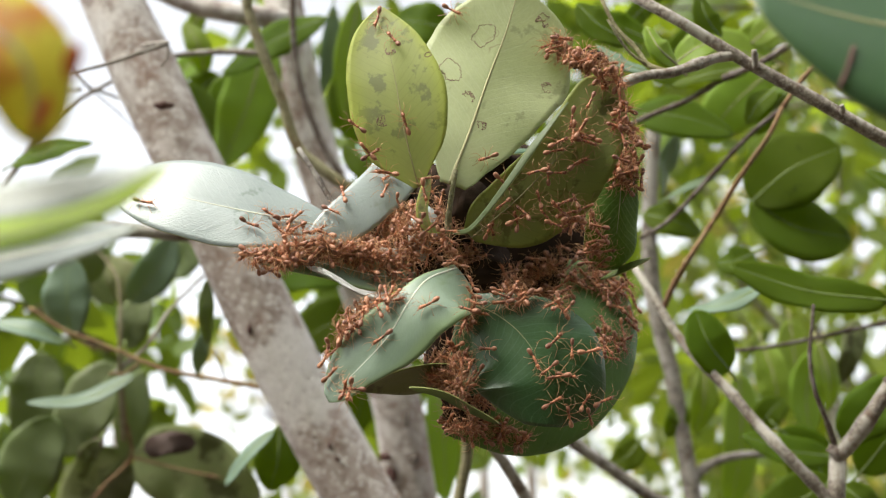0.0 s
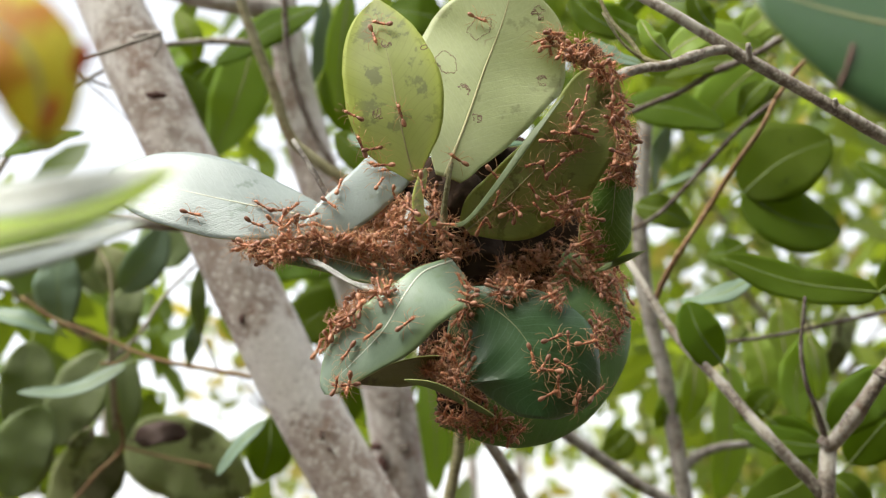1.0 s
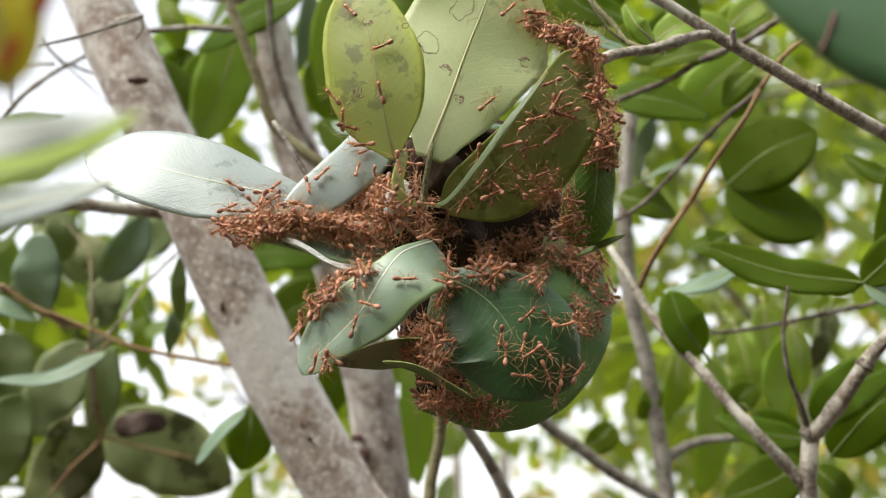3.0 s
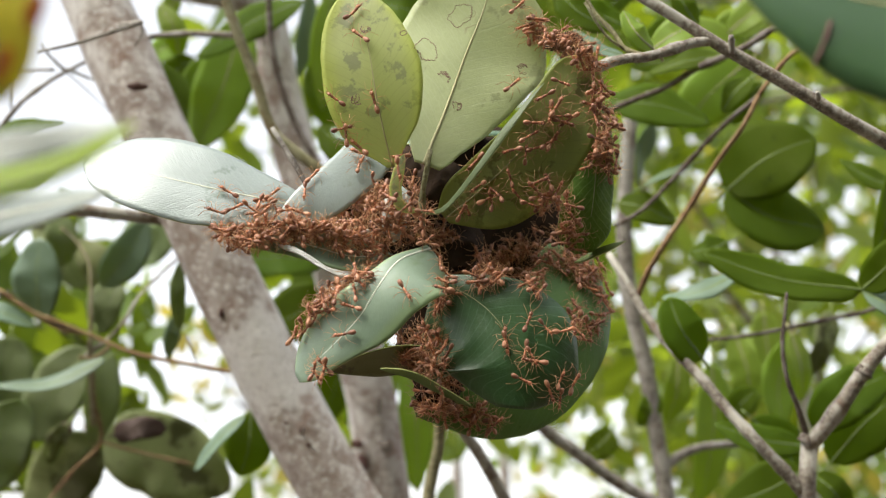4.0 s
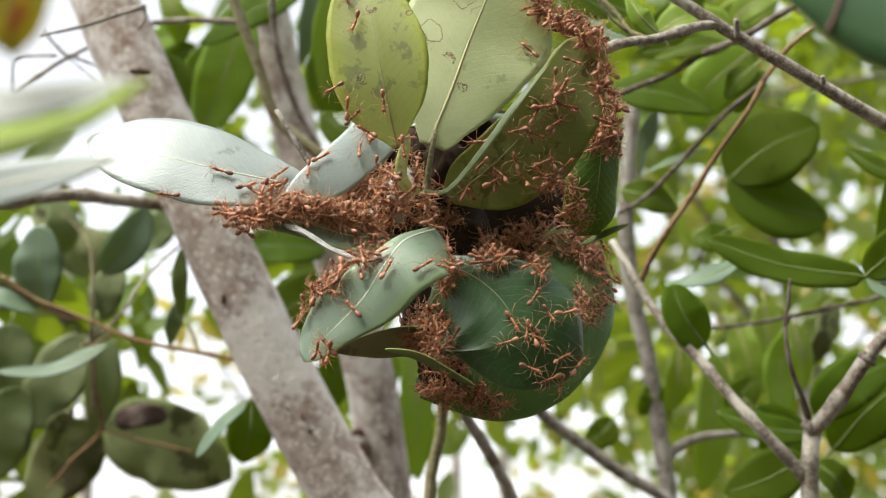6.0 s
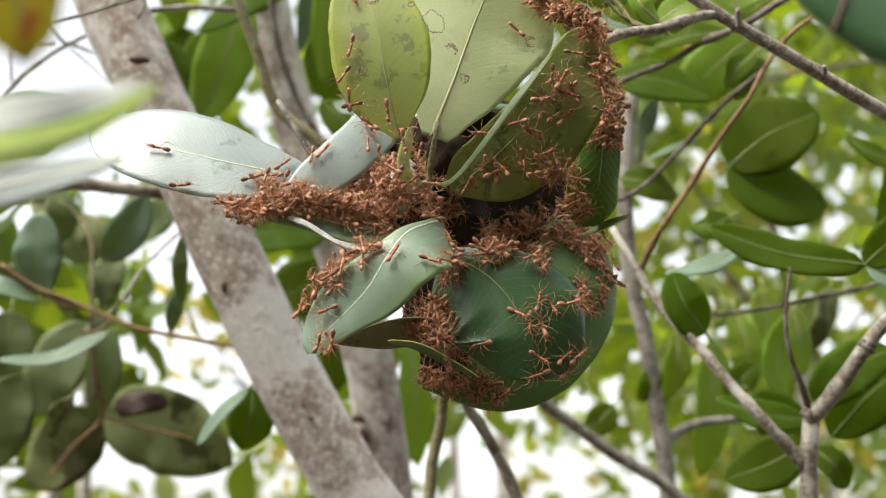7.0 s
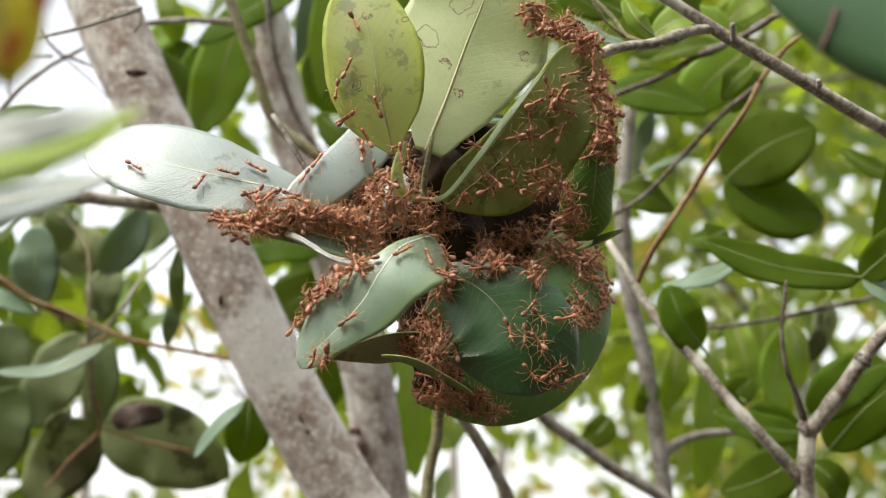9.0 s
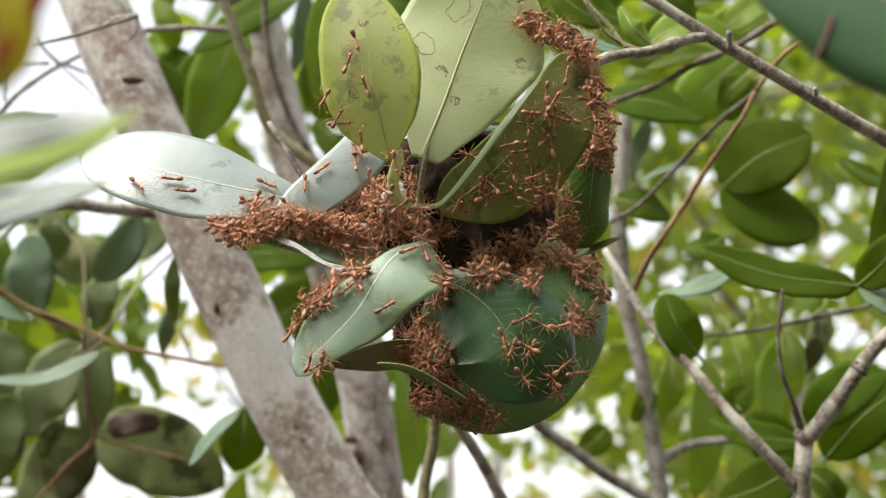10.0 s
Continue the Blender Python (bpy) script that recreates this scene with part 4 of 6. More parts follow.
leaf(fork, [(0.2307, 0.6536, 1.7358), (0.2436, 0.6497, 1.7265), (0.2589, 0.6583, 1.7166)], 0.0198, (0.185, -0.807, 0.561), "blue", **wild())
leaf(fork, [(0.2841, 0.7196, 1.8139), (0.2613, 0.7123, 1.8184), (0.2451, 0.7153, 1.8314)], 0.0181, (0.185, -0.874, 0.449), "dark", **wild())
leaf(fork, [(0.2132, 0.7051, 1.6656), (0.2308, 0.6945, 1.6834), (0.2571, 0.6974, 1.6965)], 0.0311, (0.089, -0.972, 0.217), "dark", **wild())
leaf(fork, [(0.2293, 0.7301, 1.648), (0.25, 0.7178, 1.6725), (0.2794, 0.7187, 1.6934)], 0.0400, (0.183, -0.974, 0.133), "dark", **wild())
leaf(fork, [(0.2279, 0.7681, 1.661), (0.1966, 0.761, 1.6646), (0.1697, 0.7647, 1.6747)], 0.0232, (0.169, -0.943, 0.288), "dark", **wild())
leaf(fork, [(0.2202, 0.7512, 1.646), (0.1948, 0.7484, 1.6325), (0.1704, 0.7566, 1.6244)], 0.0343, (0.176, -0.961, 0.214), "dark", **wild())
leaf(fork, [(0.2193, 0.7317, 1.6415), (0.2294, 0.728, 1.6316), (0.2393, 0.7373, 1.6188)], 0.0220, (0.176, -0.961, 0.214), "dark", **wild())
leaf(fork, [(0.2431, 0.8399, 1.7448), (0.2484, 0.8396, 1.7214), (0.251, 0.8514, 1.6988)], 0.0220, (0.44, -0.897, -0.042), "light", **wild())
leaf(fork, [(0.2866, 0.8853, 1.7695), (0.2796, 0.8857, 1.7432), (0.2699, 0.8974, 1.7208)], 0.0233, (0.44, -0.897, -0.042), "old", **wild())
leaf(fork, [(0.2099, 0.9441, 1.7404), (0.2095, 0.9515, 1.6859), (0.2011, 0.9708, 1.6334)], 0.0405, (0.44, -0.897, -0.042), "light", **wild())
leaf(fork, [(0.2396, 0.9882, 1.7703), (0.2486, 0.9899, 1.7387), (0.2535, 1.0039, 1.7072)], 0.0324, (-0.276, -0.96, 0.045), "light", **wild())
leaf(fork, [(0.1835, 0.943, 1.7447), (0.1814, 0.9436, 1.7177), (0.1747, 0.9558, 1.6933)], 0.0246, (0.276, -0.96, 0.045), "light", **wild())
leaf(fork, [(0.268, 1.0033, 1.7921), (0.2722, 1.0079, 1.7491), (0.287, 1.024, 1.7094)], 0.0378, (0.192, -0.98, -0.046), "light", **wild())
leaf(fork, [(0.1571, 0.8994, 1.7127), (0.1513, 0.8969, 1.6982), (0.1446, 0.906, 1.6864)], 0.0192, (0.276, -0.96, 0.045), "dark", **wild())
leaf(fork, [(0.1258, 0.9065, 1.6843), (0.1155, 0.9032, 1.6729), (0.1036, 0.9111, 1.6661)], 0.0233, (0.268, -0.954, 0.131), "dark", **wild())
leaf(fork, [(0.2114, 0.9055, 1.6884), (0.2185, 0.8961, 1.7014), (0.2323, 0.8994, 1.7127)], 0.0250, (0.268, -0.954, 0.131), "dark", **wild())
leaf(fork, [(0.2028, 0.804, 1.6822), (0.2232, 0.8085, 1.6642), (0.2407, 0.8155, 1.6361)], 0.0357, (-0.098, -0.994, -0.047), "dark", **wild())
leaf(fork, [(0.2652, 0.9091, 1.7567), (0.2537, 0.9184, 1.7194), (0.2567, 0.9261, 1.6883)], 0.0308, (0.287, -0.929, -0.232), "light", **wild())
# ---- slim upright stem and low twigs ----
slim = thing("tree", (0.1696, 0.9298, -0.03), "slim upright grey tree stem among leaves", "tree")
branch(slim, [(0.1696, 0.9298, -0.03), (0.1691, 0.9288, 0.3793), (0.1686, 0.9277, 0.7887), (0.1682, 0.9269, 1.1161), (0.1679, 0.9263, 1.3617), (0.1677, 0.926, 1.5091), (0.1675, 0.9257, 1.6073), (0.1634, 0.9156, 1.6479), (0.155, 0.9035, 1.6965), (0.1487, 0.8934, 1.7371), (0.1396, 0.8853, 1.7695), (0.1341, 0.8742, 1.8141), (0.1362, 0.859, 1.8749), (0.1404, 0.8469, 1.9235)], 0.0100, 0.0054, m_grey, sides=12, knots=0.05, name='trunk')
branch(slim, [(0.1634, 0.9136, 1.656), (0.1779, 0.9212, 1.6668), (0.199, 0.9298, 1.6738), (0.2314, 0.9394, 1.6767)], 0.0038, 0.0026, m_grey, sides=10, knots=0.06)
branch(slim, [(0.1822, 0.9052, 1.6072), (0.1557, 0.8997, 1.629), (0.1236, 0.8853, 1.6455), (0.0942, 0.8701, 1.6651), (0.0695, 0.8557, 1.6816), (0.0452, 0.8395, 1.7052)], 0.0045, 0.0043, m_grey, sides=10, knots=0.05)
low = thing("tree", (-0.0047, 0.7438, -0.03), "thin smooth sapling stems rising under the nest", "sapling")
branch(low, [(-0.0047, 0.7438, -0.03), (-0.0059, 0.7426, 0.3806), (-0.0072, 0.7414, 0.7912), (-0.0082, 0.7404, 1.1196), (-0.0089, 0.7397, 1.366), (-0.0094, 0.7393, 1.5138), (-0.0097, 0.739, 1.6123), (-0.0064, 0.7325, 1.6383), (-0.002, 0.7276, 1.6577), (-0.0007, 0.7128, 1.6761), (0.0019, 0.6949, 1.7066)], 0.0090, 0.0032, m_stem, sides=10, knots=0.07, name='stem')
branch(low, [(0.0467, 0.7612, 1.606), (0.0364, 0.7549, 1.631), (0.0241, 0.7394, 1.652), (0.012, 0.7248, 1.6691), (0.002, 0.7088, 1.6921)], 0.0041, 0.0030, m_branch, sides=10, knots=0.06, name='stem')
# ---- branch ends close before the lens ----
near_left = thing("tree", (-0.2454, 0.3055, -0.03), "leafy young stem with a yellowing leaf, close by", "sapling")
branch(near_left, [(-0.2454, 0.3055, -0.03), (-0.2454, 0.3055, 0.2775), (-0.2454, 0.3055, 0.585), (-0.2454, 0.3055, 0.831), (-0.2454, 0.3055, 1.0155), (-0.2454, 0.3055, 1.1262), (-0.2454, 0.3055, 1.2), (-0.2254, 0.2884, 1.3102), (-0.2054, 0.2713, 1.4204), (-0.1894, 0.2576, 1.5086), (-0.1774, 0.2474, 1.5747), (-0.1702, 0.2413, 1.6144), (-0.1653, 0.2372, 1.6409), (-0.1185, 0.2052, 1.6533), (-0.1028, 0.2034, 1.6605)], 0.0060, 0.0007, m_stem, name='stem')
branch(near_left, [(-0.1332, 0.2142, 1.6503), (-0.1099, 0.1875, 1.6746), (-0.1003, 0.1853, 1.7042)], 0.0007, 0.0005, m_stem)
branch(near_left, [(-0.1497, 0.235, 1.6495), (-0.1539, 0.2723, 1.6653), (-0.1408, 0.2762, 1.6704)], 0.0007, 0.0007, m_stem)
leaf(near_left, [(-0.1018, 0.2004, 1.6641), (-0.0815, 0.1981, 1.6652), (-0.0645, 0.1956, 1.667), (-0.0515, 0.1929, 1.6695)], 0.0096, (0.1, -0.917, 0.387), "near", curl=0.1, petiole=0.01, label='leaf with sky reflection painted into its pale face')
# second leaf added for the first one's backlit edge
leaf(near_left, [(-0.1057, 0.2098, 1.6595), (-0.0839, 0.2054, 1.6609), (-0.0641, 0.2013, 1.6646), (-0.0501, 0.1977, 1.6712)], 0.0107, (0.1, -0.789, 0.606), "painted_glow", curl=0.1, petiole=0.01, label='second leaf painted bright green like an edge lit from behind')
leaf(near_left, [(-0.1408, 0.2762, 1.6704), (-0.1131, 0.2726, 1.6724), (-0.0902, 0.2695, 1.6764), (-0.0733, 0.2639, 1.6784)], 0.0120, (0.092, -0.987, 0.135), "nest_grey_sheen", curl=0.1, petiole=0.01)
leaf(near_left, [(-0.1003, 0.1853, 1.7042), (-0.0838, 0.1846, 1.6945), (-0.0728, 0.1846, 1.6863), (-0.0702, 0.1884, 1.671)], 0.0220, (0.276, -0.96, 0.045), "yellow", curl=0.3, blunt=0.5, petiole=0.01, label='yellow leaf with rust-brown spots')
leaf(near_left, [(-0.0627, 0.1817, 1.6877), (-0.0637, 0.1822, 1.6842), (-0.0645, 0.1829, 1.6814)], 0.0029, (0.196, -0.951, -0.237), "rust", rows=10, cols=6, blunt=0.5, wave=0.25, rib=0, name='rust_patch', label='orange-brown patch on the yellow leaf')
leaf(near_left, [(-0.0675, 0.1838, 1.6792), (-0.0688, 0.1843, 1.6758), (-0.0703, 0.1851, 1.6728)], 0.0024, (0.196, -0.951, -0.237), "rust", rows=10, cols=6, blunt=0.5, wave=0.25, rib=0, name='rust_patch', label='orange-brown patch on the yellow leaf')
near_right = thing("tree", (0.2482, 0.3259, -0.03), "young stem with a broad dark leaf, close by", "sapling")
branch(near_right, [(0.2482, 0.3259, -0.03), (0.2482, 0.3259, 0.3025), (0.2482, 0.3259, 0.635), (0.2482, 0.3259, 0.901), (0.2482, 0.3259, 1.1005), (0.2482, 0.3259, 1.2202), (0.2482, 0.3259, 1.3), (0.2353, 0.3175, 1.4022), (0.2224, 0.3091, 1.5043), (0.2121, 0.3024, 1.5861), (0.2043, 0.2974, 1.6474), (0.1997, 0.2944, 1.6841), (0.1966, 0.2924, 1.7086), (0.1667, 0.2862, 1.7253)], 0.0060, 0.0010, m_stem, name='stem')
leaf(near_right, [(0.1667, 0.2862, 1.7253), (0.1301, 0.2831, 1.7293), (0.1014, 0.281, 1.7337), (0.0712, 0.277, 1.7417)], 0.0681, (0.11, -0.936, 0.335), "near_dark", curl=0.3, petiole=0.01, label='broad dark green leaf with a reddish scar')
branch(near_right, [(0.0967, 0.2765, 1.7248), (0.0941, 0.275, 1.7185), (0.0906, 0.2731, 1.7118)], 0.0006, 0.0003, m_redscar, name='leaf_scar', knots=0.3, label='reddish dry scar')

# ---- the nest of leaves drawn together ----
nest = thing("ant_nest", (0.0162, 0.5136, 1.7308), "ball of living green leaves bound with silk, swarming with ants", "ant nest")
def lump(parent, at, radii, mat, name, label, seed, amp=0.25):
    """A lumpy mass."""
    bm = bmesh.new()
    bmesh.ops.create_icosphere(bm, subdivisions=4, radius=1.0)
    for v in bm.verts:
        p = v.co.copy()
        k = 1 + amp * noise.noise(p * 2.2 + Vector((seed, 0, 0))) + amp * 0.6 * noise.noise(p * 6 + Vector((0, seed, 0)))
        v.co = Vector((p.x * radii[0], p.y * radii[1], p.z * radii[2])) * k
    me = bpy.data.meshes.new(name)
    bm.to_mesh(me)
    bm.free()
    me.materials.append(mat)
    me.polygons.foreach_set("use_smooth", np.full(len(me.polygons), True))
    return part(name, me, parent, at, label)


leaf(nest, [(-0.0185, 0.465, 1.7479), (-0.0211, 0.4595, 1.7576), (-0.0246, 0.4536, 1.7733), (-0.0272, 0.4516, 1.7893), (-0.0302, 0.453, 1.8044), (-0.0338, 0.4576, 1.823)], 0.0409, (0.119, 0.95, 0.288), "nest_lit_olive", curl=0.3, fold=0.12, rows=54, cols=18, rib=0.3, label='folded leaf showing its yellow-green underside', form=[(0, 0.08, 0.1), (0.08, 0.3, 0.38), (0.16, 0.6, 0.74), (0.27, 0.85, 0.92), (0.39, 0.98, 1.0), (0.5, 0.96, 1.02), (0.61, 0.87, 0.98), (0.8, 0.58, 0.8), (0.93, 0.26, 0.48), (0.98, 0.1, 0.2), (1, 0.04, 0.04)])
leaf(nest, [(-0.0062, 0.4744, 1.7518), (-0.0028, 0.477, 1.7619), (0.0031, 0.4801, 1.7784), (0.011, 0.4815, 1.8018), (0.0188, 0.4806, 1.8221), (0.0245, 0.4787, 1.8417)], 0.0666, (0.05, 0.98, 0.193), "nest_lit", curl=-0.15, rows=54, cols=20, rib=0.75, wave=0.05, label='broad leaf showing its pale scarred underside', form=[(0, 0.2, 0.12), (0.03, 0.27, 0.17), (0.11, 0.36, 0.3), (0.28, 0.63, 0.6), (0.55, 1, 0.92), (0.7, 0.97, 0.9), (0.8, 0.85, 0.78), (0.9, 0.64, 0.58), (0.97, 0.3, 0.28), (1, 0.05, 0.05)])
leaf(nest, [(0.0026, 0.4826, 1.7313), (0.0191, 0.4687, 1.7414), (0.0346, 0.4602, 1.755), (0.0485, 0.4565, 1.7696), (0.0611, 0.4563, 1.7912)], 0.0476, (-0.099, 0.943, 0.317), "nest_shade_stained", curl=0.15, rows=48, cols=18, rib=0.3, wave=0.06, label='folded leaf with shade and stains painted into its olive underside', form=[(0, 0.1, 0.2), (0.1, 0.5, 0.45), (0.25, 0.88, 0.5), (0.5, 1, 0.48), (0.75, 0.7, 0.54), (0.9, 0.46, 0.47), (0.97, 0.26, 0.28), (1, 0.06, 0.06)])
leaf(nest, [(0.0642, 0.4922, 1.7919), (0.0676, 0.489, 1.7716), (0.0657, 0.4908, 1.7521), (0.0641, 0.4968, 1.7364), (0.062, 0.5114, 1.7232)], 0.0295, (0.314, -0.89, -0.33), "nest_net", curl=0.4, rows=24, cols=14, rib=0.4, wave=0.14, label='dark green leaf with pale net veins', form=[(0, 0.2, 0.3), (0.3, 0.42, 0.7), (0.55, 0.64, 1), (0.8, 0.8, 1), (0.93, 0.78, 0.8), (1, 0.3, 0.3)])
leaf(nest, [(-0.0081, 0.4674, 1.7302), (-0.002, 0.4618, 1.728), (0.0035, 0.4562, 1.7294), (0.0144, 0.4492, 1.741), (0.0258, 0.4464, 1.7566), (0.034, 0.4477, 1.7678), (0.0414, 0.4504, 1.7777)], 0.0035, (-0.55, -0.829, -0.104), "nest_edge", curl=0.3, rows=28, cols=6, rib=0, wave=0.12, label='upturned pale green leaf margin', form=[(0, 0.3, 0.3), (0.1, 0.55, 0.55), (0.25, 0.6, 0.6), (0.5, 0.8, 0.8), (0.7, 1, 1), (0.85, 0.6, 0.6), (1, 0.1, 0.1)])
leaf(nest, [(-0.0527, 0.4991, 1.7393), (-0.0679, 0.4954, 1.742), (-0.0913, 0.4913, 1.746), (-0.115, 0.4899, 1.7513), (-0.1348, 0.4917, 1.7568), (-0.1514, 0.4956, 1.7619)], 0.0376, (0.098, -0.911, 0.401), "nest_sheen", curl=0.2, rows=32, cols=16, rib=0.6, label='long leaf with skylight sheen painted into its upper face', form=[(0, 0.3, 0.15), (0.15, 0.62, 0.6), (0.4, 1.0, 1.1), (0.64, 1.04, 1.2), (0.85, 0.85, 0.98), (0.94, 0.5, 0.64), (0.98, 0.25, 0.25), (1, 0.1, 0.1)])
leaf(nest, [(-0.0207, 0.5148, 1.7881), (-0.0316, 0.5018, 1.7657), (-0.0416, 0.493, 1.7515), (-0.0526, 0.4866, 1.74), (-0.0655, 0.4848, 1.7307)], 0.0234, (0.051, -0.999, -0.017), "nest_grey_sheen", curl=0.25, rows=24, cols=12, rib=0, fold=0.0, label='grey-green leaf bent down into the nest', form=[(0, 0.5, 0.4), (0.25, 1, 0.8), (0.55, 1, 0.85), (0.8, 0.88, 0.75), (0.93, 0.6, 0.5), (1, 0.2, 0.2)])
leaf(nest, [(-0.0202, 0.5035, 1.7218), (-0.0356, 0.4844, 1.7158), (-0.0543, 0.4744, 1.7185), (-0.0707, 0.47, 1.7197), (-0.0886, 0.4716, 1.7215)], 0.0182, (0.0, -0.976, 0.218), "nest_mid", curl=-0.3, blunt=0.55, belly=0.6, rows=18, cols=10, rib=0.5, label='narrow leaf rolled along its edge')
leaf(nest, [(-0.0036, 0.4739, 1.7165), (-0.0153, 0.4653, 1.7098), (-0.0227, 0.4597, 1.6991), (-0.0301, 0.4597, 1.6867), (-0.0404, 0.4633, 1.6761), (-0.0553, 0.4736, 1.664)], 0.0429, (-0.149, -0.971, 0.189), "nest_mid", curl=0.3, rows=50, cols=18, rib=0.5, fold=0.05, wave=0.05, label='smooth pale green leaf with a bright midrib', form=[(0, 0.5, 0.1), (0.08, 0.9, 0.1), (0.17, 1.12, 0.14), (0.27, 1.1, 0.25), (0.35, 0.95, 0.38), (0.56, 0.66, 0.67), (0.77, 0.38, 0.72), (0.9, 0.3, 0.6), (0.97, 0.2, 0.42), (1, 0.08, 0.14)])
leaf(nest, [(0.0101, 0.5292, 1.6683), (-0.0077, 0.5165, 1.678), (-0.0264, 0.5045, 1.6764), (-0.046, 0.4956, 1.6709)], 0.0259, (0.0, 0.459, 0.888), "nest_shade", curl=0.3, rows=18, cols=10, rib=0.15, label='olive leaf seen from below, shade put into its colour')
leaf(nest, [(-0.0236, 0.4865, 1.6701), (-0.011, 0.4811, 1.667), (0.0009, 0.4796, 1.6606), (0.0125, 0.4801, 1.6544)], 0.0058, (0.0, 0.515, 0.857), "nest_edge", curl=0.4, blunt=0.5, rows=16, cols=8, rib=0, label='small olive leaf flap')
leaf(nest, [(-0.0014, 0.486, 1.7052), (0.0123, 0.4805, 1.6982), (0.0238, 0.4772, 1.6868), (0.0307, 0.476, 1.6708), (0.0291, 0.4804, 1.6531)], 0.0638, (0.02, -0.97, -0.242), "nest_dark", curl=0.6, rows=44, cols=22, rib=0.3, wave=0.04, label='dark green leaf bulging like a dome', form=[(0, 0.12, 0.8), (0.12, 0.2, 1.05), (0.28, 0.42, 1.25), (0.55, 0.82, 1.26), (0.82, 0.8, 1.08), (0.93, 0.62, 0.66), (0.98, 0.42, 0.36), (1, 0.28, 0.22)])
leaf(nest, [(0.0604, 0.54, 1.7323), (0.0577, 0.5268, 1.7029), (0.0469, 0.5215, 1.6825), (0.0284, 0.5166, 1.6693), (-0.0109, 0.5114, 1.657)], 0.0552, (0.241, -0.96, -0.14), "nest_green", curl=0.38, rows=44, cols=18, rib=0.25, wave=0.05, label='dark green leaf curved round the bottom', form=[(0, 0.4, 0.5), (0.2, 0.72, 0.8), (0.4, 0.88, 0.8), (0.6, 0.95, 0.7), (0.78, 0.84, 0.6), (0.9, 0.48, 0.35), (1, 0.15, 0.15)])
leaf(nest, [(0.0591, 0.5211, 1.7215), (0.0686, 0.5092, 1.7237), (0.0784, 0.4994, 1.7257)], 0.0044, (0, -0.921, 0.389), "nest_edge", curl=0.2, rows=8, cols=4, rib=0.4, label='small pale leaf tip')
leaf(nest, [(-0.0139, 0.46, 1.7514), (-0.0158, 0.4589, 1.7434), (-0.0169, 0.4596, 1.7366), (-0.0151, 0.4611, 1.7308), (-0.009, 0.4675, 1.7298)], 0.0053, (-0.301, 0.912, 0.279), "nest_lit_olive", curl=-0.4, blunt=0.45, rows=18, cols=8, rib=0, label='curled green leaf base')
branch(nest, [(-0.0067, 0.4786, 1.7267), (-0.0069, 0.4748, 1.7375), (-0.0055, 0.4735, 1.7472), (-0.0037, 0.4749, 1.758)], 0.0014, 0.0010, m_stem, name='twig')
branch(nest, [(-0.0436, 0.5227, 1.7357), (-0.0577, 0.533, 1.7565), (-0.0687, 0.5386, 1.7751), (-0.0738, 0.5416, 1.7839), (-0.079, 0.5447, 1.7922)], 0.0016, 0.0012, m_dead, name='twig')
# hidden leaf, added to keep the sun off the nest's inside
leaf(nest, [(-0.0287, 0.5245, 1.778), (-0.0062, 0.5276, 1.7823), (0.0198, 0.5327, 1.7863), (0.0330, 0.5381, 1.7870)], 0.0640, (0, -0.337, 0.941), "nest_dark", curl=0.2, blunt=0.45, rows=14, cols=8, rib=0.5, label='unseen leaf added to shade the inside of the nest')
# added lumps close the gaps; their dark colour paints the inner shade
lump(nest, (0.0307, 0.5922, 1.7544), (0.0400, 0.0300, 0.0400), m_shade_fill, "nest_core", "dark lump added for the shade inside the nest", 3, 0.25)
lump(nest, (0.041, 0.5882, 1.7417), (0.0300, 0.0180, 0.0220), m_shade_fill, "nest_core", "dark lump added for the shade inside the nest", 9, 0.25)
lump(nest, (-0.0023, 0.5336, 1.7333), (0.0210, 0.0160, 0.0148), m_shade_fill, "nest_core", "dark lump added for the shade inside the nest", 11, 0.25)
lump(nest, (-0.0216, 0.5041, 1.7359), (0.0102, 0.0090, 0.0136), m_shade_fill, "nest_core", "dark lump added for the shade inside the nest", 5, 0.25)
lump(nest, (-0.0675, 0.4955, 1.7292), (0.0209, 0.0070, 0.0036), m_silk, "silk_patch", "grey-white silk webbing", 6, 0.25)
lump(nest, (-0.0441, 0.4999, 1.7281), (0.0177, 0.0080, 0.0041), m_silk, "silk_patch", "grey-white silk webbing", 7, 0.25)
lump(nest, (-0.0034, 0.5208, 1.6897), (0.0147, 0.0100, 0.0183), m_shade_fill, "nest_core", "dark lump added for the shade inside the nest", 21, 0.25)
lump(nest, (0.0039, 0.5231, 1.6595), (0.0097, 0.0050, 0.0034), m_shade_fill, "nest_core", "dark lump added for the shade inside the nest", 13, 0.25)
lump(nest, (-0.0005, 0.5071, 1.6659), (0.0104, 0.0060, 0.0085), m_shade_fill, "nest_core", "dark lump added for the shade inside the nest", 23, 0.25)
lump(nest, (-0.0342, 0.5111, 1.7409), (0.0113, 0.0080, 0.0074), m_shade_fill, "nest_core", "dark lump added for the shade inside the nest", 27, 0.25)
lump(nest, (-0.0139, 0.5121, 1.7574), (0.0109, 0.0100, 0.0149), m_shade_fill, "nest_core", "dark lump added for the shade inside the nest", 31, 0.25)
lump(nest, (-0.0299, 0.5136, 1.7555), (0.0085, 0.0070, 0.0080), m_shade_fill, "nest_core", "dark lump added for the shade inside the nest", 35, 0.25)
lump(nest, (-0.0015, 0.506, 1.7529), (0.0113, 0.0080, 0.0127), m_shade_fill, "nest_core", "dark lump added for the shade inside the nest", 26, 0.25)
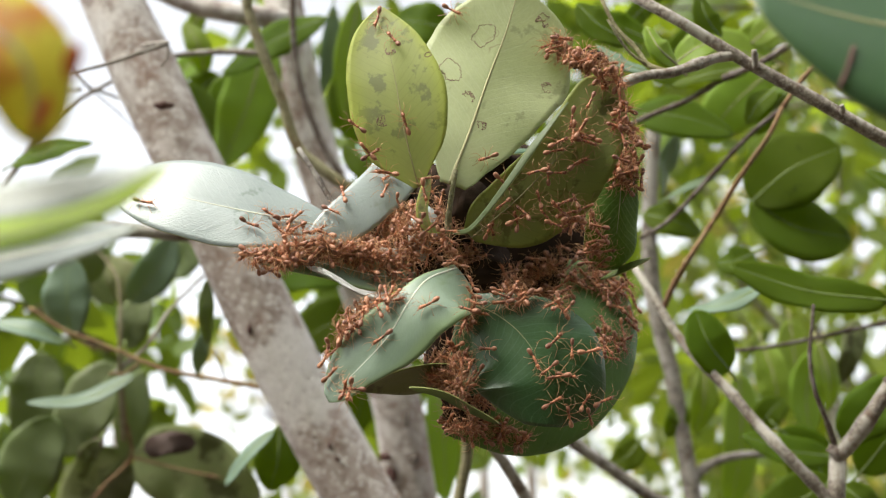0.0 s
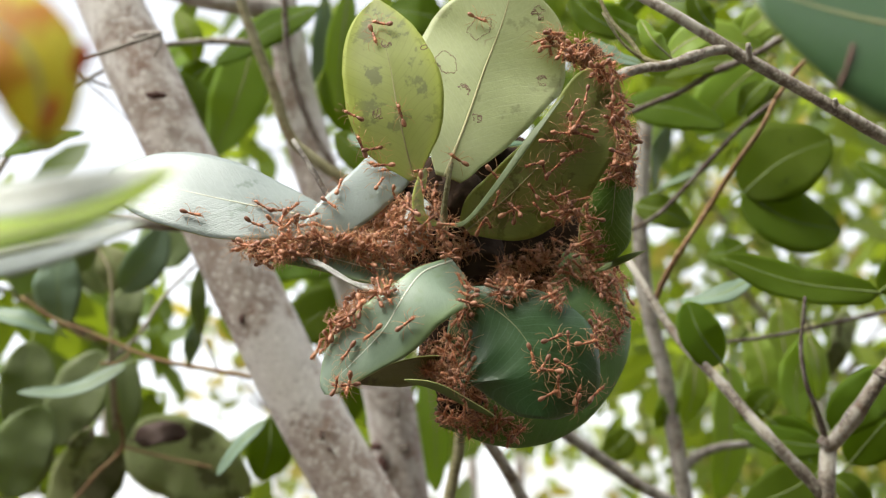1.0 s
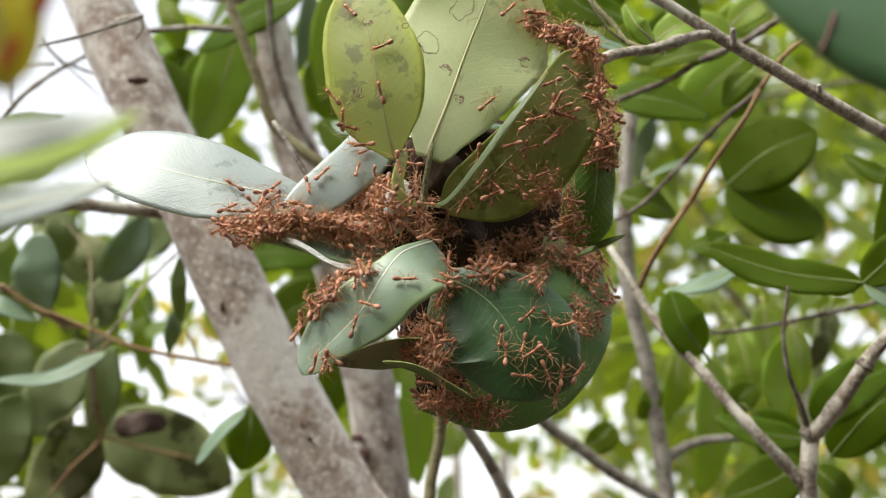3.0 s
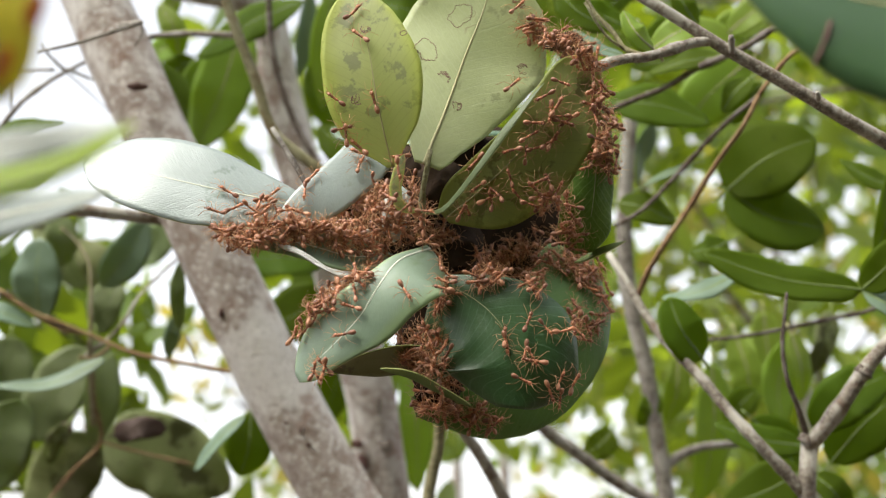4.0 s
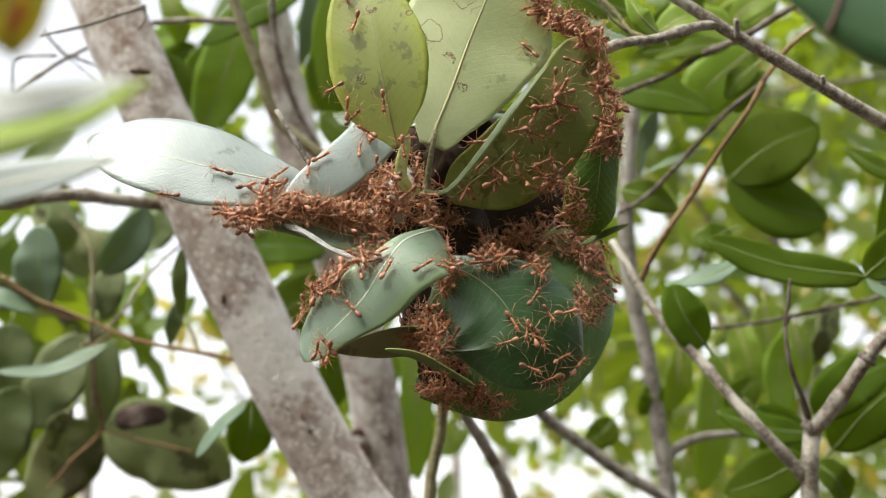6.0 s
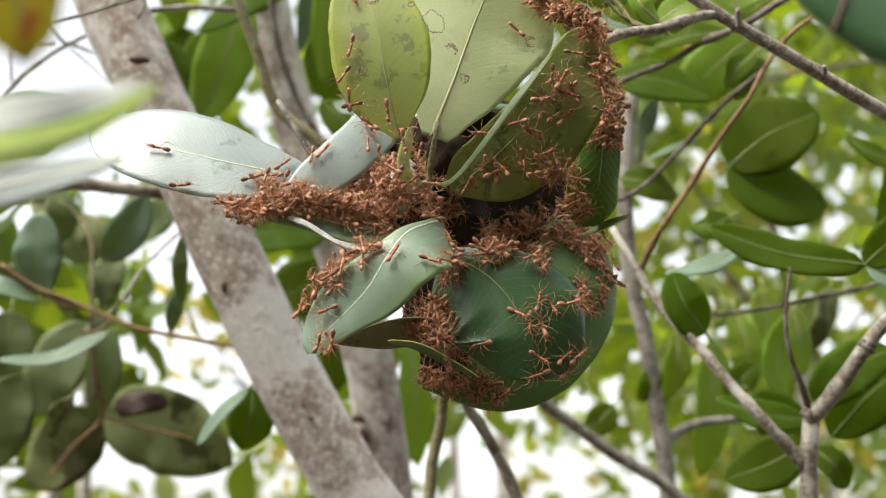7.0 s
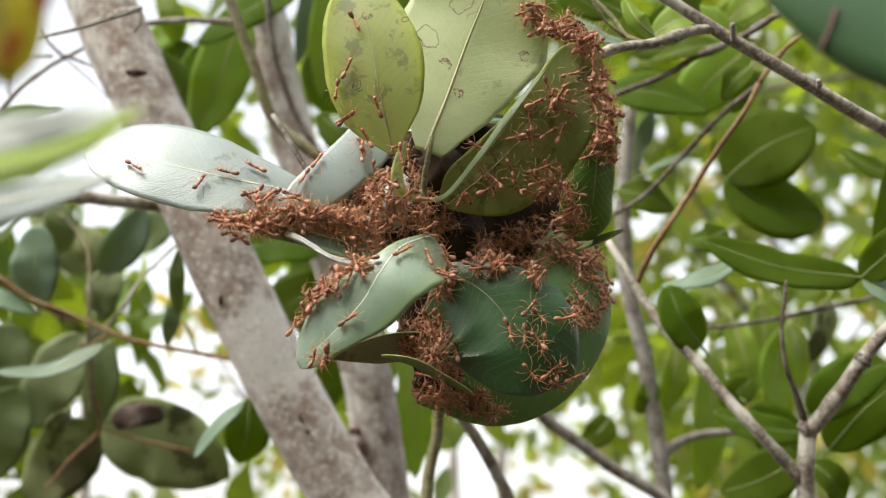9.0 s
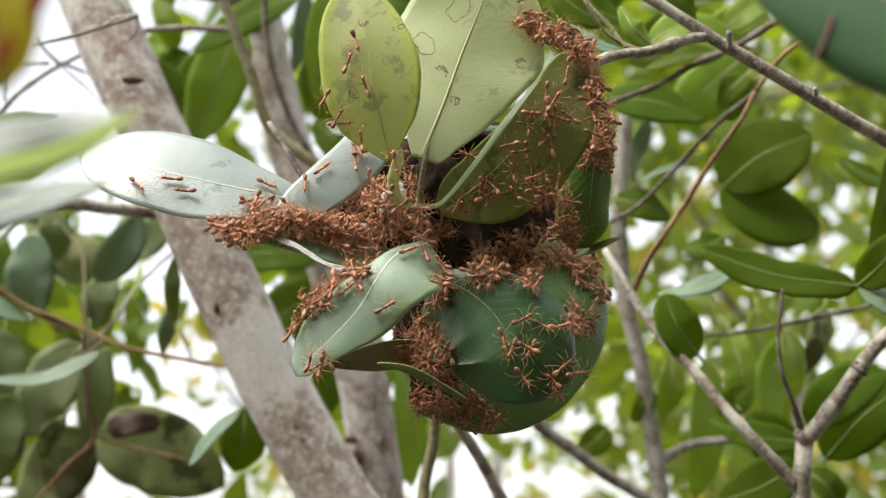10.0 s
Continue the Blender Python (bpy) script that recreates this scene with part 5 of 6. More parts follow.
lump(nest, (0.0214, 0.5645, 1.7749), (0.0230, 0.0180, 0.0230), m_shade_fill, "nest_core", "dark lump added for the shade inside the nest", 24, 0.25)
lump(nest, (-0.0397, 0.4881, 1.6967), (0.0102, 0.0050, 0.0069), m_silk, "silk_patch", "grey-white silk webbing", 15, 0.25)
lump(nest, (0.053, 0.4782, 1.8065), (0.0086, 0.0040, 0.0041), m_shade_fill, "nest_core", "dark lump added for the shade inside the nest", 33, 0.25)
leaf(nest, [(-0.0157, 0.4909, 1.7476), (-0.0177, 0.4839, 1.7341), (-0.019, 0.484, 1.7214)], 0.0126, (0.098, -0.994, -0.047), "nest_sheen", curl=0.3, blunt=0.42, rows=12, cols=8, rib=0, label='small rounded grey-green leaf lobe')
leaf(nest, [(-0.0637, 0.4687, 1.7168), (-0.0546, 0.4684, 1.7136), (-0.0462, 0.4708, 1.7084), (-0.0388, 0.4745, 1.706), (-0.0295, 0.4808, 1.7053)], 0.0029, (-0.198, -0.802, 0.563), "silk", curl=0.2, wave=0.35, blunt=0.4, rows=22, cols=6, rib=0, name='silk_edge', label='white silk along a leaf edge')
# knots and reddish scars on the bark
lump(tree, (-0.0903, 0.7865, 1.6739), (0.0018, 0.0035, 0.0058), m_redscar, "bark_scar", "reddish-brown bark scar", 60, 0.45)
lump(tree, (-0.0852, 0.7889, 1.664), (0.0025, 0.0035, 0.0022), m_redscar, "bark_scar", "reddish-brown bark scar", 61, 0.45)
lump(tree, (-0.0997, 0.7855, 1.6778), (0.0022, 0.0035, 0.0025), m_redscar, "bark_scar", "reddish-brown bark scar", 62, 0.45)
lump(tree, (-0.141, 0.7682, 1.7471), (0.0018, 0.0035, 0.0040), m_redscar, "bark_scar", "reddish-brown bark scar", 63, 0.45)
lump(tree, (-0.1755, 0.7481, 1.828), (0.0025, 0.0035, 0.0018), m_redscar, "bark_scar", "reddish-brown bark scar", 64, 0.45)
lump(tree, (-0.1947, 0.7333, 1.8871), (0.0058, 0.0035, 0.0022), m_redscar, "bark_scar", "reddish-brown bark scar", 65, 0.45)
lump(tree_b, (-0.0435, 0.9379, 1.6744), (0.0039, 0.0045, 0.0034), m_twig, "bark_scar", "dark knot in the bark", 80, 0.45)
lump(tree_b, (-0.0487, 0.9303, 1.7045), (0.0022, 0.0045, 0.0056), m_twig, "bark_scar", "dark knot in the bark", 81, 0.45)
lump(tree_b, (-0.0655, 0.9373, 1.6765), (0.0043, 0.0045, 0.0030), m_redscar, "bark_scar", "dark knot in the bark", 82, 0.45)
lump(tree_b, (-0.0612, 0.9408, 1.6627), (0.0039, 0.0045, 0.0060), m_redscar, "bark_scar", "dark knot in the bark", 83, 0.45)
SCARS = [
    ((-0.0052, 0.4752, 1.8022), 0.0045, 0),
    ((0.009, 0.4717, 1.8162), 0.0047, 0),
    ((-0.0147, 0.4735, 1.8091), 0.0012, 0),
    ((0.0014, 0.4781, 1.7907), 0.0033, 1),
    ((0.0073, 0.4808, 1.7797), 0.0026, 1),
    ((0.0341, 0.4703, 1.8219), 0.0036, 1),
    ((0.035, 0.4772, 1.7944), 0.0028, 1),
    ((-0.0341, 0.4802, 1.7822), 0.0028, 1),
    ((-0.0305, 0.473, 1.8109), 0.0024, 1),
]

# ---- ants ----
def ball(rx, ry, rz, at, turn=0.0, sides=10, rings=7, taper=0.0):
    """An egg along y; taper narrows its front."""
    vs, fs = [], []
    for i in range(rings + 1):
        a = math.pi * i / rings
        for k in range(sides):
            w = 2 * math.pi * k / sides
            f = 1 - taper * -math.cos(a)
            vs.append((rx * f * math.sin(a) * math.cos(w), -ry * math.cos(a), rz * f * math.sin(a) * math.sin(w)))
    for i in range(rings):
        for k in range(sides):
            k2 = (k + 1) % sides
            fs.append((i * sides + k, (i + 1) * sides + k, (i + 1) * sides + k2, i * sides + k2))
    v = np.array(vs)
    c, s = math.cos(turn), math.sin(turn)
    v = np.c_[v[:, 0], c * v[:, 1] - s * v[:, 2], s * v[:, 1] + c * v[:, 2]]
    return v + np.array(at), fs


def stick(points, r0, r1, sides=4):
    pts = np.array(points, dtype=float)
    tan = unit(np.gradient(pts, axis=0))
    vs, fs = [], []
    for i, (p, t) in enumerate(zip(pts, tan)):
        a = unit(np.cross(t, (0.31, 0.2, 0.93)))
        b = np.cross(a, t)
        r = r0 + (r1 - r0) * i / (len(pts) - 1)
        for k in range(sides):
            w = 2 * math.pi * k / sides
            vs.append(p + r * (math.cos(w) * a + math.sin(w) * b))
    for i in range(len(pts) - 1):
        for k in range(sides):
            k2 = (k + 1) % sides
            fs.append((i * sides + k, i * sides + k2, (i + 1) * sides + k2, (i + 1) * sides + k))
    fs += [tuple(range(sides))[::-1], tuple((len(pts) - 1) * sides + k for k in range(sides))]
    return np.array(vs), fs


def join(pieces):
    vs, fs, n = [], [], 0
    for v, f in pieces:
        vs.append(v)
        fs += [tuple(i + n for i in q) for q in f]
        n += len(v)
    return np.vstack(vs), fs


MM = 0.001


def ant_pieces(kind):
    """The parts of one ant, in metres: y forward, z up, feet at z = 0. Returns name, place of its joint, vertices, faces."""
    rng = np.random.default_rng(40 + kind)
    lift = (0.15, 0.55, -0.1, 0.3)[kind]
    gape = (0.1, -0.2, 0.25, 0.0)[kind]
    parts = []
    head_at = np.array((0.25 * gape, 2.55, 1.75))
    h = join([ball(0.60, 0.86, 0.48, (0, 0.40, 0), -0.35, taper=0.3), stick([(-0.3, 1.15, -0.25), (-0.32, 1.5, -0.4), (-0.02, 1.85, -0.5)], 0.12, 0.05), stick([(0.3, 1.15, -0.25), (0.32, 1.5, -0.4), (0.02, 1.85, -0.5)], 0.12, 0.05),
              ball(0.16, 0.2, 0.16, (-0.54, 0.55, 0.2), 0, 6, 4), ball(0.16, 0.2, 0.16, (0.54, 0.55, 0.2), 0, 6, 4)])
    parts.append(("head", head_at, *h))
    th = join([ball(0.52, 0.82, 0.54, (0, 1.75, 1.55), 0.2), ball(0.42, 1.0, 0.44, (0, 0.9, 1.5), -0.1), ball(0.46, 0.78, 0.48, (0, 0.1, 1.45), -0.15), ball(0.28, 0.6, 0.34, (0, -0.75, 1.45), 0.1, 8, 5)])
    parts.append(("thorax", np.zeros(3), *th))
    g = ball(0.76, 1.45, 0.72, (0, -1.2, 0.1), 0.0, 12, 8, taper=0.25)
    c, s = math.cos(-lift), math.sin(-lift)
    gv = np.c_[g[0][:, 0], c * g[0][:, 1] - s * g[0][:, 2], s * g[0][:, 1] + c * g[0][:, 2]]
    parts.append(("gaster", np.array((0.1 * gape, -1.05, 1.45)), gv, g[1]))
    for side in (-1, 1):
        q = rng.uniform(-0.4, 0.4, 3)
        parts.append(("antenna", head_at, *stick([(0.25 * side, 0.95, 0.35), (0.75 * side + 0.2 * q[0], 1.7, 1.15), (1.1 * side + 0.3 * q[0], 2.2, 1.2), (1.35 * side + q[0], 3.2 + q[1], 0.6 + q[2]), (1.3 * side + 1.4 * q[0], 4.1 + q[1], 0.2 + q[2])], 0.07, 0.045)))
        for y0, knee, foot in ((1.7, (2.2, 3.2), (3.2, 4.6)), (0.85, (2.4, 1.1), (3.9, 1.0)), (0.1, (2.3, -1.4), (3.5, -3.6))):
            a, b = rng.uniform(-0.7, 0.7, 2)
            hip = np.array((0.3 * side, y0, 1.3))
            kn = np.array((knee[0] * side, knee[1] + a, 2.5 + 0.4 * b))
            ft = np.array((foot[0] * side, foot[1] + a + b * 0.5, 0.1))
            mid = kn + 0.55 * (ft - kn) + np.array((0.15 * side, 0, 0.1))
            parts.append(("leg", hip, *stick([np.zeros(3), (kn - hip) * 0.5 + (0, 0, 0.1), kn - hip, mid - hip, ft - hip], 0.088, 0.048)))
    return [(nm, np.array(at) * MM, v * MM, f) for nm, at, v, f in parts]


ANT_KINDS = [ant_pieces(k) for k in range(4)]
ANT_MESH = [[mesh_from(nm, v, f, [m_ant_leg if nm in ("leg", "antenna") else m_gaster if nm == "gaster" else m_ant]) for nm, at, v, f in kind] for kind in ANT_KINDS]
ant_count = [0]


def ant(m, size=1.0, label="orange-brown weaver ant on the leaf nest"):
    """One ant in parts, standing at the pose m."""
    kind = ant_count[0] % 4
    ant_count[0] += 1
    root = new("ant")
    root.empty_display_size = 0.004
    head = None
    tagged(root, label, "ant", "ants on the nest")
    for (nm, at, v, f), me in zip(ANT_KINDS[kind], ANT_MESH[kind]):
        ob = new(nm, me)
        ob.parent = head if nm == "antenna" else root
        ob.location = (0, 0, 0) if nm == "antenna" else tuple(at * size)
        ob.scale = (1, 1, 1) if nm == "antenna" else (size,) * 3
        if nm == "head":
            head = ob
    root.matrix_basis = m
    return root


# the skin of the nest, on which the ants stand
bpy.context.view_layer.update()
skin_v, skin_f = [], []
for ob in nest.children_recursive:
    if ob.type == "MESH":
        n0 = len(skin_v)
        skin_v += [ob.matrix_world @ v.co for v in ob.data.vertices]
        skin_f += [tuple(n0 + i for i in p.vertices) for p in ob.data.polygons]
SKIN = BVHTree.FromPolygons(skin_v, skin_f)
CAM_EYE = Vector((0, 0, 1.6))          # where the camera stands; ants are placed along its lines of sight


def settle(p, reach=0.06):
    """The place on the nest's skin along the camera's line of sight through p, and the skin's normal there."""
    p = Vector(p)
    way = (p - CAM_EYE).normalized()
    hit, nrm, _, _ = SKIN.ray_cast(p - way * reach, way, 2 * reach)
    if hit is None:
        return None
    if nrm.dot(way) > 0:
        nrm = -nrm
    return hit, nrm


def stand(place, up, heading):
    """The pose of an ant at a place, back along up, facing heading."""
    z = Vector(up).normalized()
    y = Vector(heading) - z * Vector(heading).dot(z)
    if y.length < 1e-6:
        y = z.orthogonal()
    y.normalize()
    m = Matrix((y.cross(z), y, z)).transposed().to_4x4()
    return Matrix.Translation(place) @ m


for k, (spot, r, winding) in enumerate(SCARS):       # brown feeding scars on the undersides
    rng = np.random.default_rng(500 + k)
    pts = []
    q = Vector(spot)
    ph = rng.uniform(0, 6.28, 3)
    for i in range(65):
        a = 2 * math.pi * i / 64
        if winding:
            ph[0] += rng.normal(0, 1.1)
            q = q + Vector((math.cos(ph[0]), 0, math.sin(ph[0]))) * r * 0.22
            if (q - Vector(spot)).length > r:
                q = Vector(spot) + (q - Vector(spot)) * 0.75
        else:
            rr = r * (1 + 0.18 * math.sin(2 * a + ph[0]) + 0.08 * math.sin(5 * a + ph[1]) + rng.uniform(-0.1, 0.1))
            q = Vector(spot) + Vector((rr * math.cos(a), 0, rr * math.sin(a)))
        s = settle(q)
        if s:
            pts.append(s[0] - s[1] * 0.00004)
    if len(pts) > 4:
        c = np.array([tuple(p) for p in pts])
        part("leaf_scar", tube_mesh("leaf_scar", c - c[0], np.full(len(c), 0.00017) * rng.uniform(0.6, 1.5, len(c)), m_scar, 5), nest, c[0])

# the camera's right and up, in which the ants are spread
RIGHT = Vector((1, 0, 0))
UPWARD = Vector((0, -0.242, 0.970))
CROWDS = [([], [], []) for _ in range(4)]     # layers of the crowd, each with a sway of its own
SOLID = []
for kind in ANT_KINDS:
    body = join([(v + at, f) for nm, at, v, f in kind if nm in ("head", "thorax")])
    rear = join([(v + at, f) for nm, at, v, f in kind if nm == "gaster"])
    limb = join([(v + (kind[0][1] if nm == "antenna" else at), f) for nm, at, v, f in kind if nm in ("leg", "antenna")])
    SOLID.append((body, limb, rear))
fidgets = []


def swarm(points, spread, count, seed, along=None, singles=0.34, layers=0.0025):
    """Ants crowded along a line of a few points, spread metres to each side; some of them are things of their own that fidget."""
    rng = np.random.default_rng(seed)
    line = spline(points, 40)
    for _ in range(count):
        p = line[rng.integers(0, 40)]
        a, r = rng.uniform(0, 6.283), spread * math.sqrt(rng.random())
        p = Vector(p) + RIGHT * (r * math.cos(a)) + UPWARD * (r * math.sin(a))
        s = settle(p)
        if s is None:
            continue
        hit, nrm = s
        b = rng.uniform(0, 6.283)
        head = RIGHT * math.cos(b) + UPWARD * math.sin(b)
        if along is not None and rng.random() < 0.6:
            head = Vector(along) + head * 0.6
        up = (nrm + Vector(rng.normal(0, 0.32, 3))).normalized()
        size = rng.uniform(1.12, 1.38)
        if rng.random() < singles:
            fidgets.append((hit, nrm, head, size))
            continue
        m = np.array(stand(hit + nrm * rng.uniform(0, layers), up, head))
        swarm_v, swarm_f, swarm_s = CROWDS[rng.integers(0, 4)]
        for slot, (v, f) in enumerate(SOLID[rng.integers(0, 4)]):
            n0 = sum(len(x) for x in swarm_v)
            swarm_v.append((v * size) @ m[:3, :3].T + m[:3, 3])
            swarm_f.extend(tuple(i + n0 for i in q) for q in f)
            swarm_s.extend([slot] * len(f))


swarm([(-0.0919, 0.4843, 1.7243), (-0.0822, 0.485, 1.7216), (-0.0659, 0.4842, 1.7248), (-0.052, 0.484, 1.7257), (-0.0346, 0.4844, 1.7239)], 0.0039, 150, 1)
swarm([(-0.0775, 0.4824, 1.732), (-0.0659, 0.482, 1.7336), (-0.0578, 0.4826, 1.7313)], 0.0023, 10, 2)
swarm([(-0.0299, 0.4798, 1.7426), (-0.0218, 0.4823, 1.7324), (-0.0288, 0.4857, 1.7189), (-0.0334, 0.4873, 1.7122)], 0.0088, 66, 3)
swarm([(-0.0218, 0.4817, 1.7347), (-0.0079, 0.4828, 1.7302), (0.0014, 0.4851, 1.7212)], 0.0074, 40, 4)
swarm([(0.0165, 0.5262, 1.7216), (0.0366, 0.5257, 1.7236), (0.0544, 0.5166, 1.7189)], 0.0110, 75, 5)
swarm([(0.0653, 0.4793, 1.7856), (0.0689, 0.4828, 1.7719), (0.0653, 0.4873, 1.7535)], 0.0057, 56, 6)
swarm([(0.0377, 0.4685, 1.8084), (0.0506, 0.4701, 1.802), (0.0624, 0.4713, 1.797)], 0.0040, 56, 7)
swarm([(0.0443, 0.4795, 1.7437), (0.0488, 0.4919, 1.7351), (0.0546, 0.5051, 1.7237)], 0.0075, 44, 8)
swarm([(0.0582, 0.4971, 1.7144), (0.0653, 0.4999, 1.7029), (0.0582, 0.5034, 1.6891)], 0.0076, 44, 9)
swarm([(0.015, 0.4787, 1.7055), (0.0332, 0.4792, 1.7033), (0.0403, 0.4711, 1.6947)], 0.0045, 14, 10)
swarm([(-0.0328, 0.479, 1.7044), (-0.0487, 0.482, 1.6923), (-0.0582, 0.4845, 1.6823)], 0.0034, 48, 11)
swarm([(-0.018, 0.4845, 1.6823), (-0.0082, 0.4868, 1.6729), (0.004, 0.4793, 1.6619)], 0.0038, 44, 12)
swarm([(-0.0074, 0.5005, 1.6592), (0.0037, 0.5017, 1.6547), (0.02, 0.5026, 1.6509)], 0.0046, 40, 13)
swarm([(0.015, 0.4702, 1.7397), (0.0332, 0.4666, 1.7541), (0.0514, 0.4611, 1.7762)], 0.0114, 17, 14, singles=0.6)
swarm([(0.0082, 0.4724, 1.7309), (0.0264, 0.4715, 1.7342), (0.04, 0.4699, 1.7408)], 0.0050, 9, 15)
swarm([(-0.0195, 0.4767, 1.755), (-0.0114, 0.4784, 1.7482), (-0.0091, 0.4806, 1.7392)], 0.0042, 8, 16)
swarm([(-0.046, 0.4705, 1.7797), (-0.0436, 0.473, 1.7696), (-0.0369, 0.4751, 1.7613)], 0.0019, 5, 17, singles=1.0)
swarm([(0.0381, 0.4713, 1.6936), (0.0381, 0.4754, 1.6774), (0.0332, 0.4889, 1.6647)], 0.0070, 4, 18, singles=1.0)
swarm([(0.027, 0.4738, 1.6839), (0.0448, 0.477, 1.6709), (0.0469, 0.49, 1.6603)], 0.0090, 6, 28, singles=1.0)
swarm([(-0.0566, 0.4969, 1.6739), (-0.045, 0.4979, 1.6698), (-0.0334, 0.4981, 1.6689)], 0.0023, 8, 19)
swarm([(-0.052, 0.48, 1.7415), (-0.0381, 0.4778, 1.7505), (-0.0288, 0.4761, 1.7572)], 0.0070, 6, 20, singles=1.0)
swarm([(0.0014, 0.4776, 1.7099), (0.0036, 0.4798, 1.7011), (-0.0009, 0.482, 1.6923)], 0.0023, 14, 21)
swarm([(-0.0427, 0.483, 1.7297), (-0.0311, 0.482, 1.7336), (-0.023, 0.4803, 1.7403)], 0.0046, 44, 31)
swarm([(-0.0107, 0.4959, 1.6779), (-0.0028, 0.4943, 1.6842), (0.0009, 0.4969, 1.6739)], 0.0055, 34, 32)
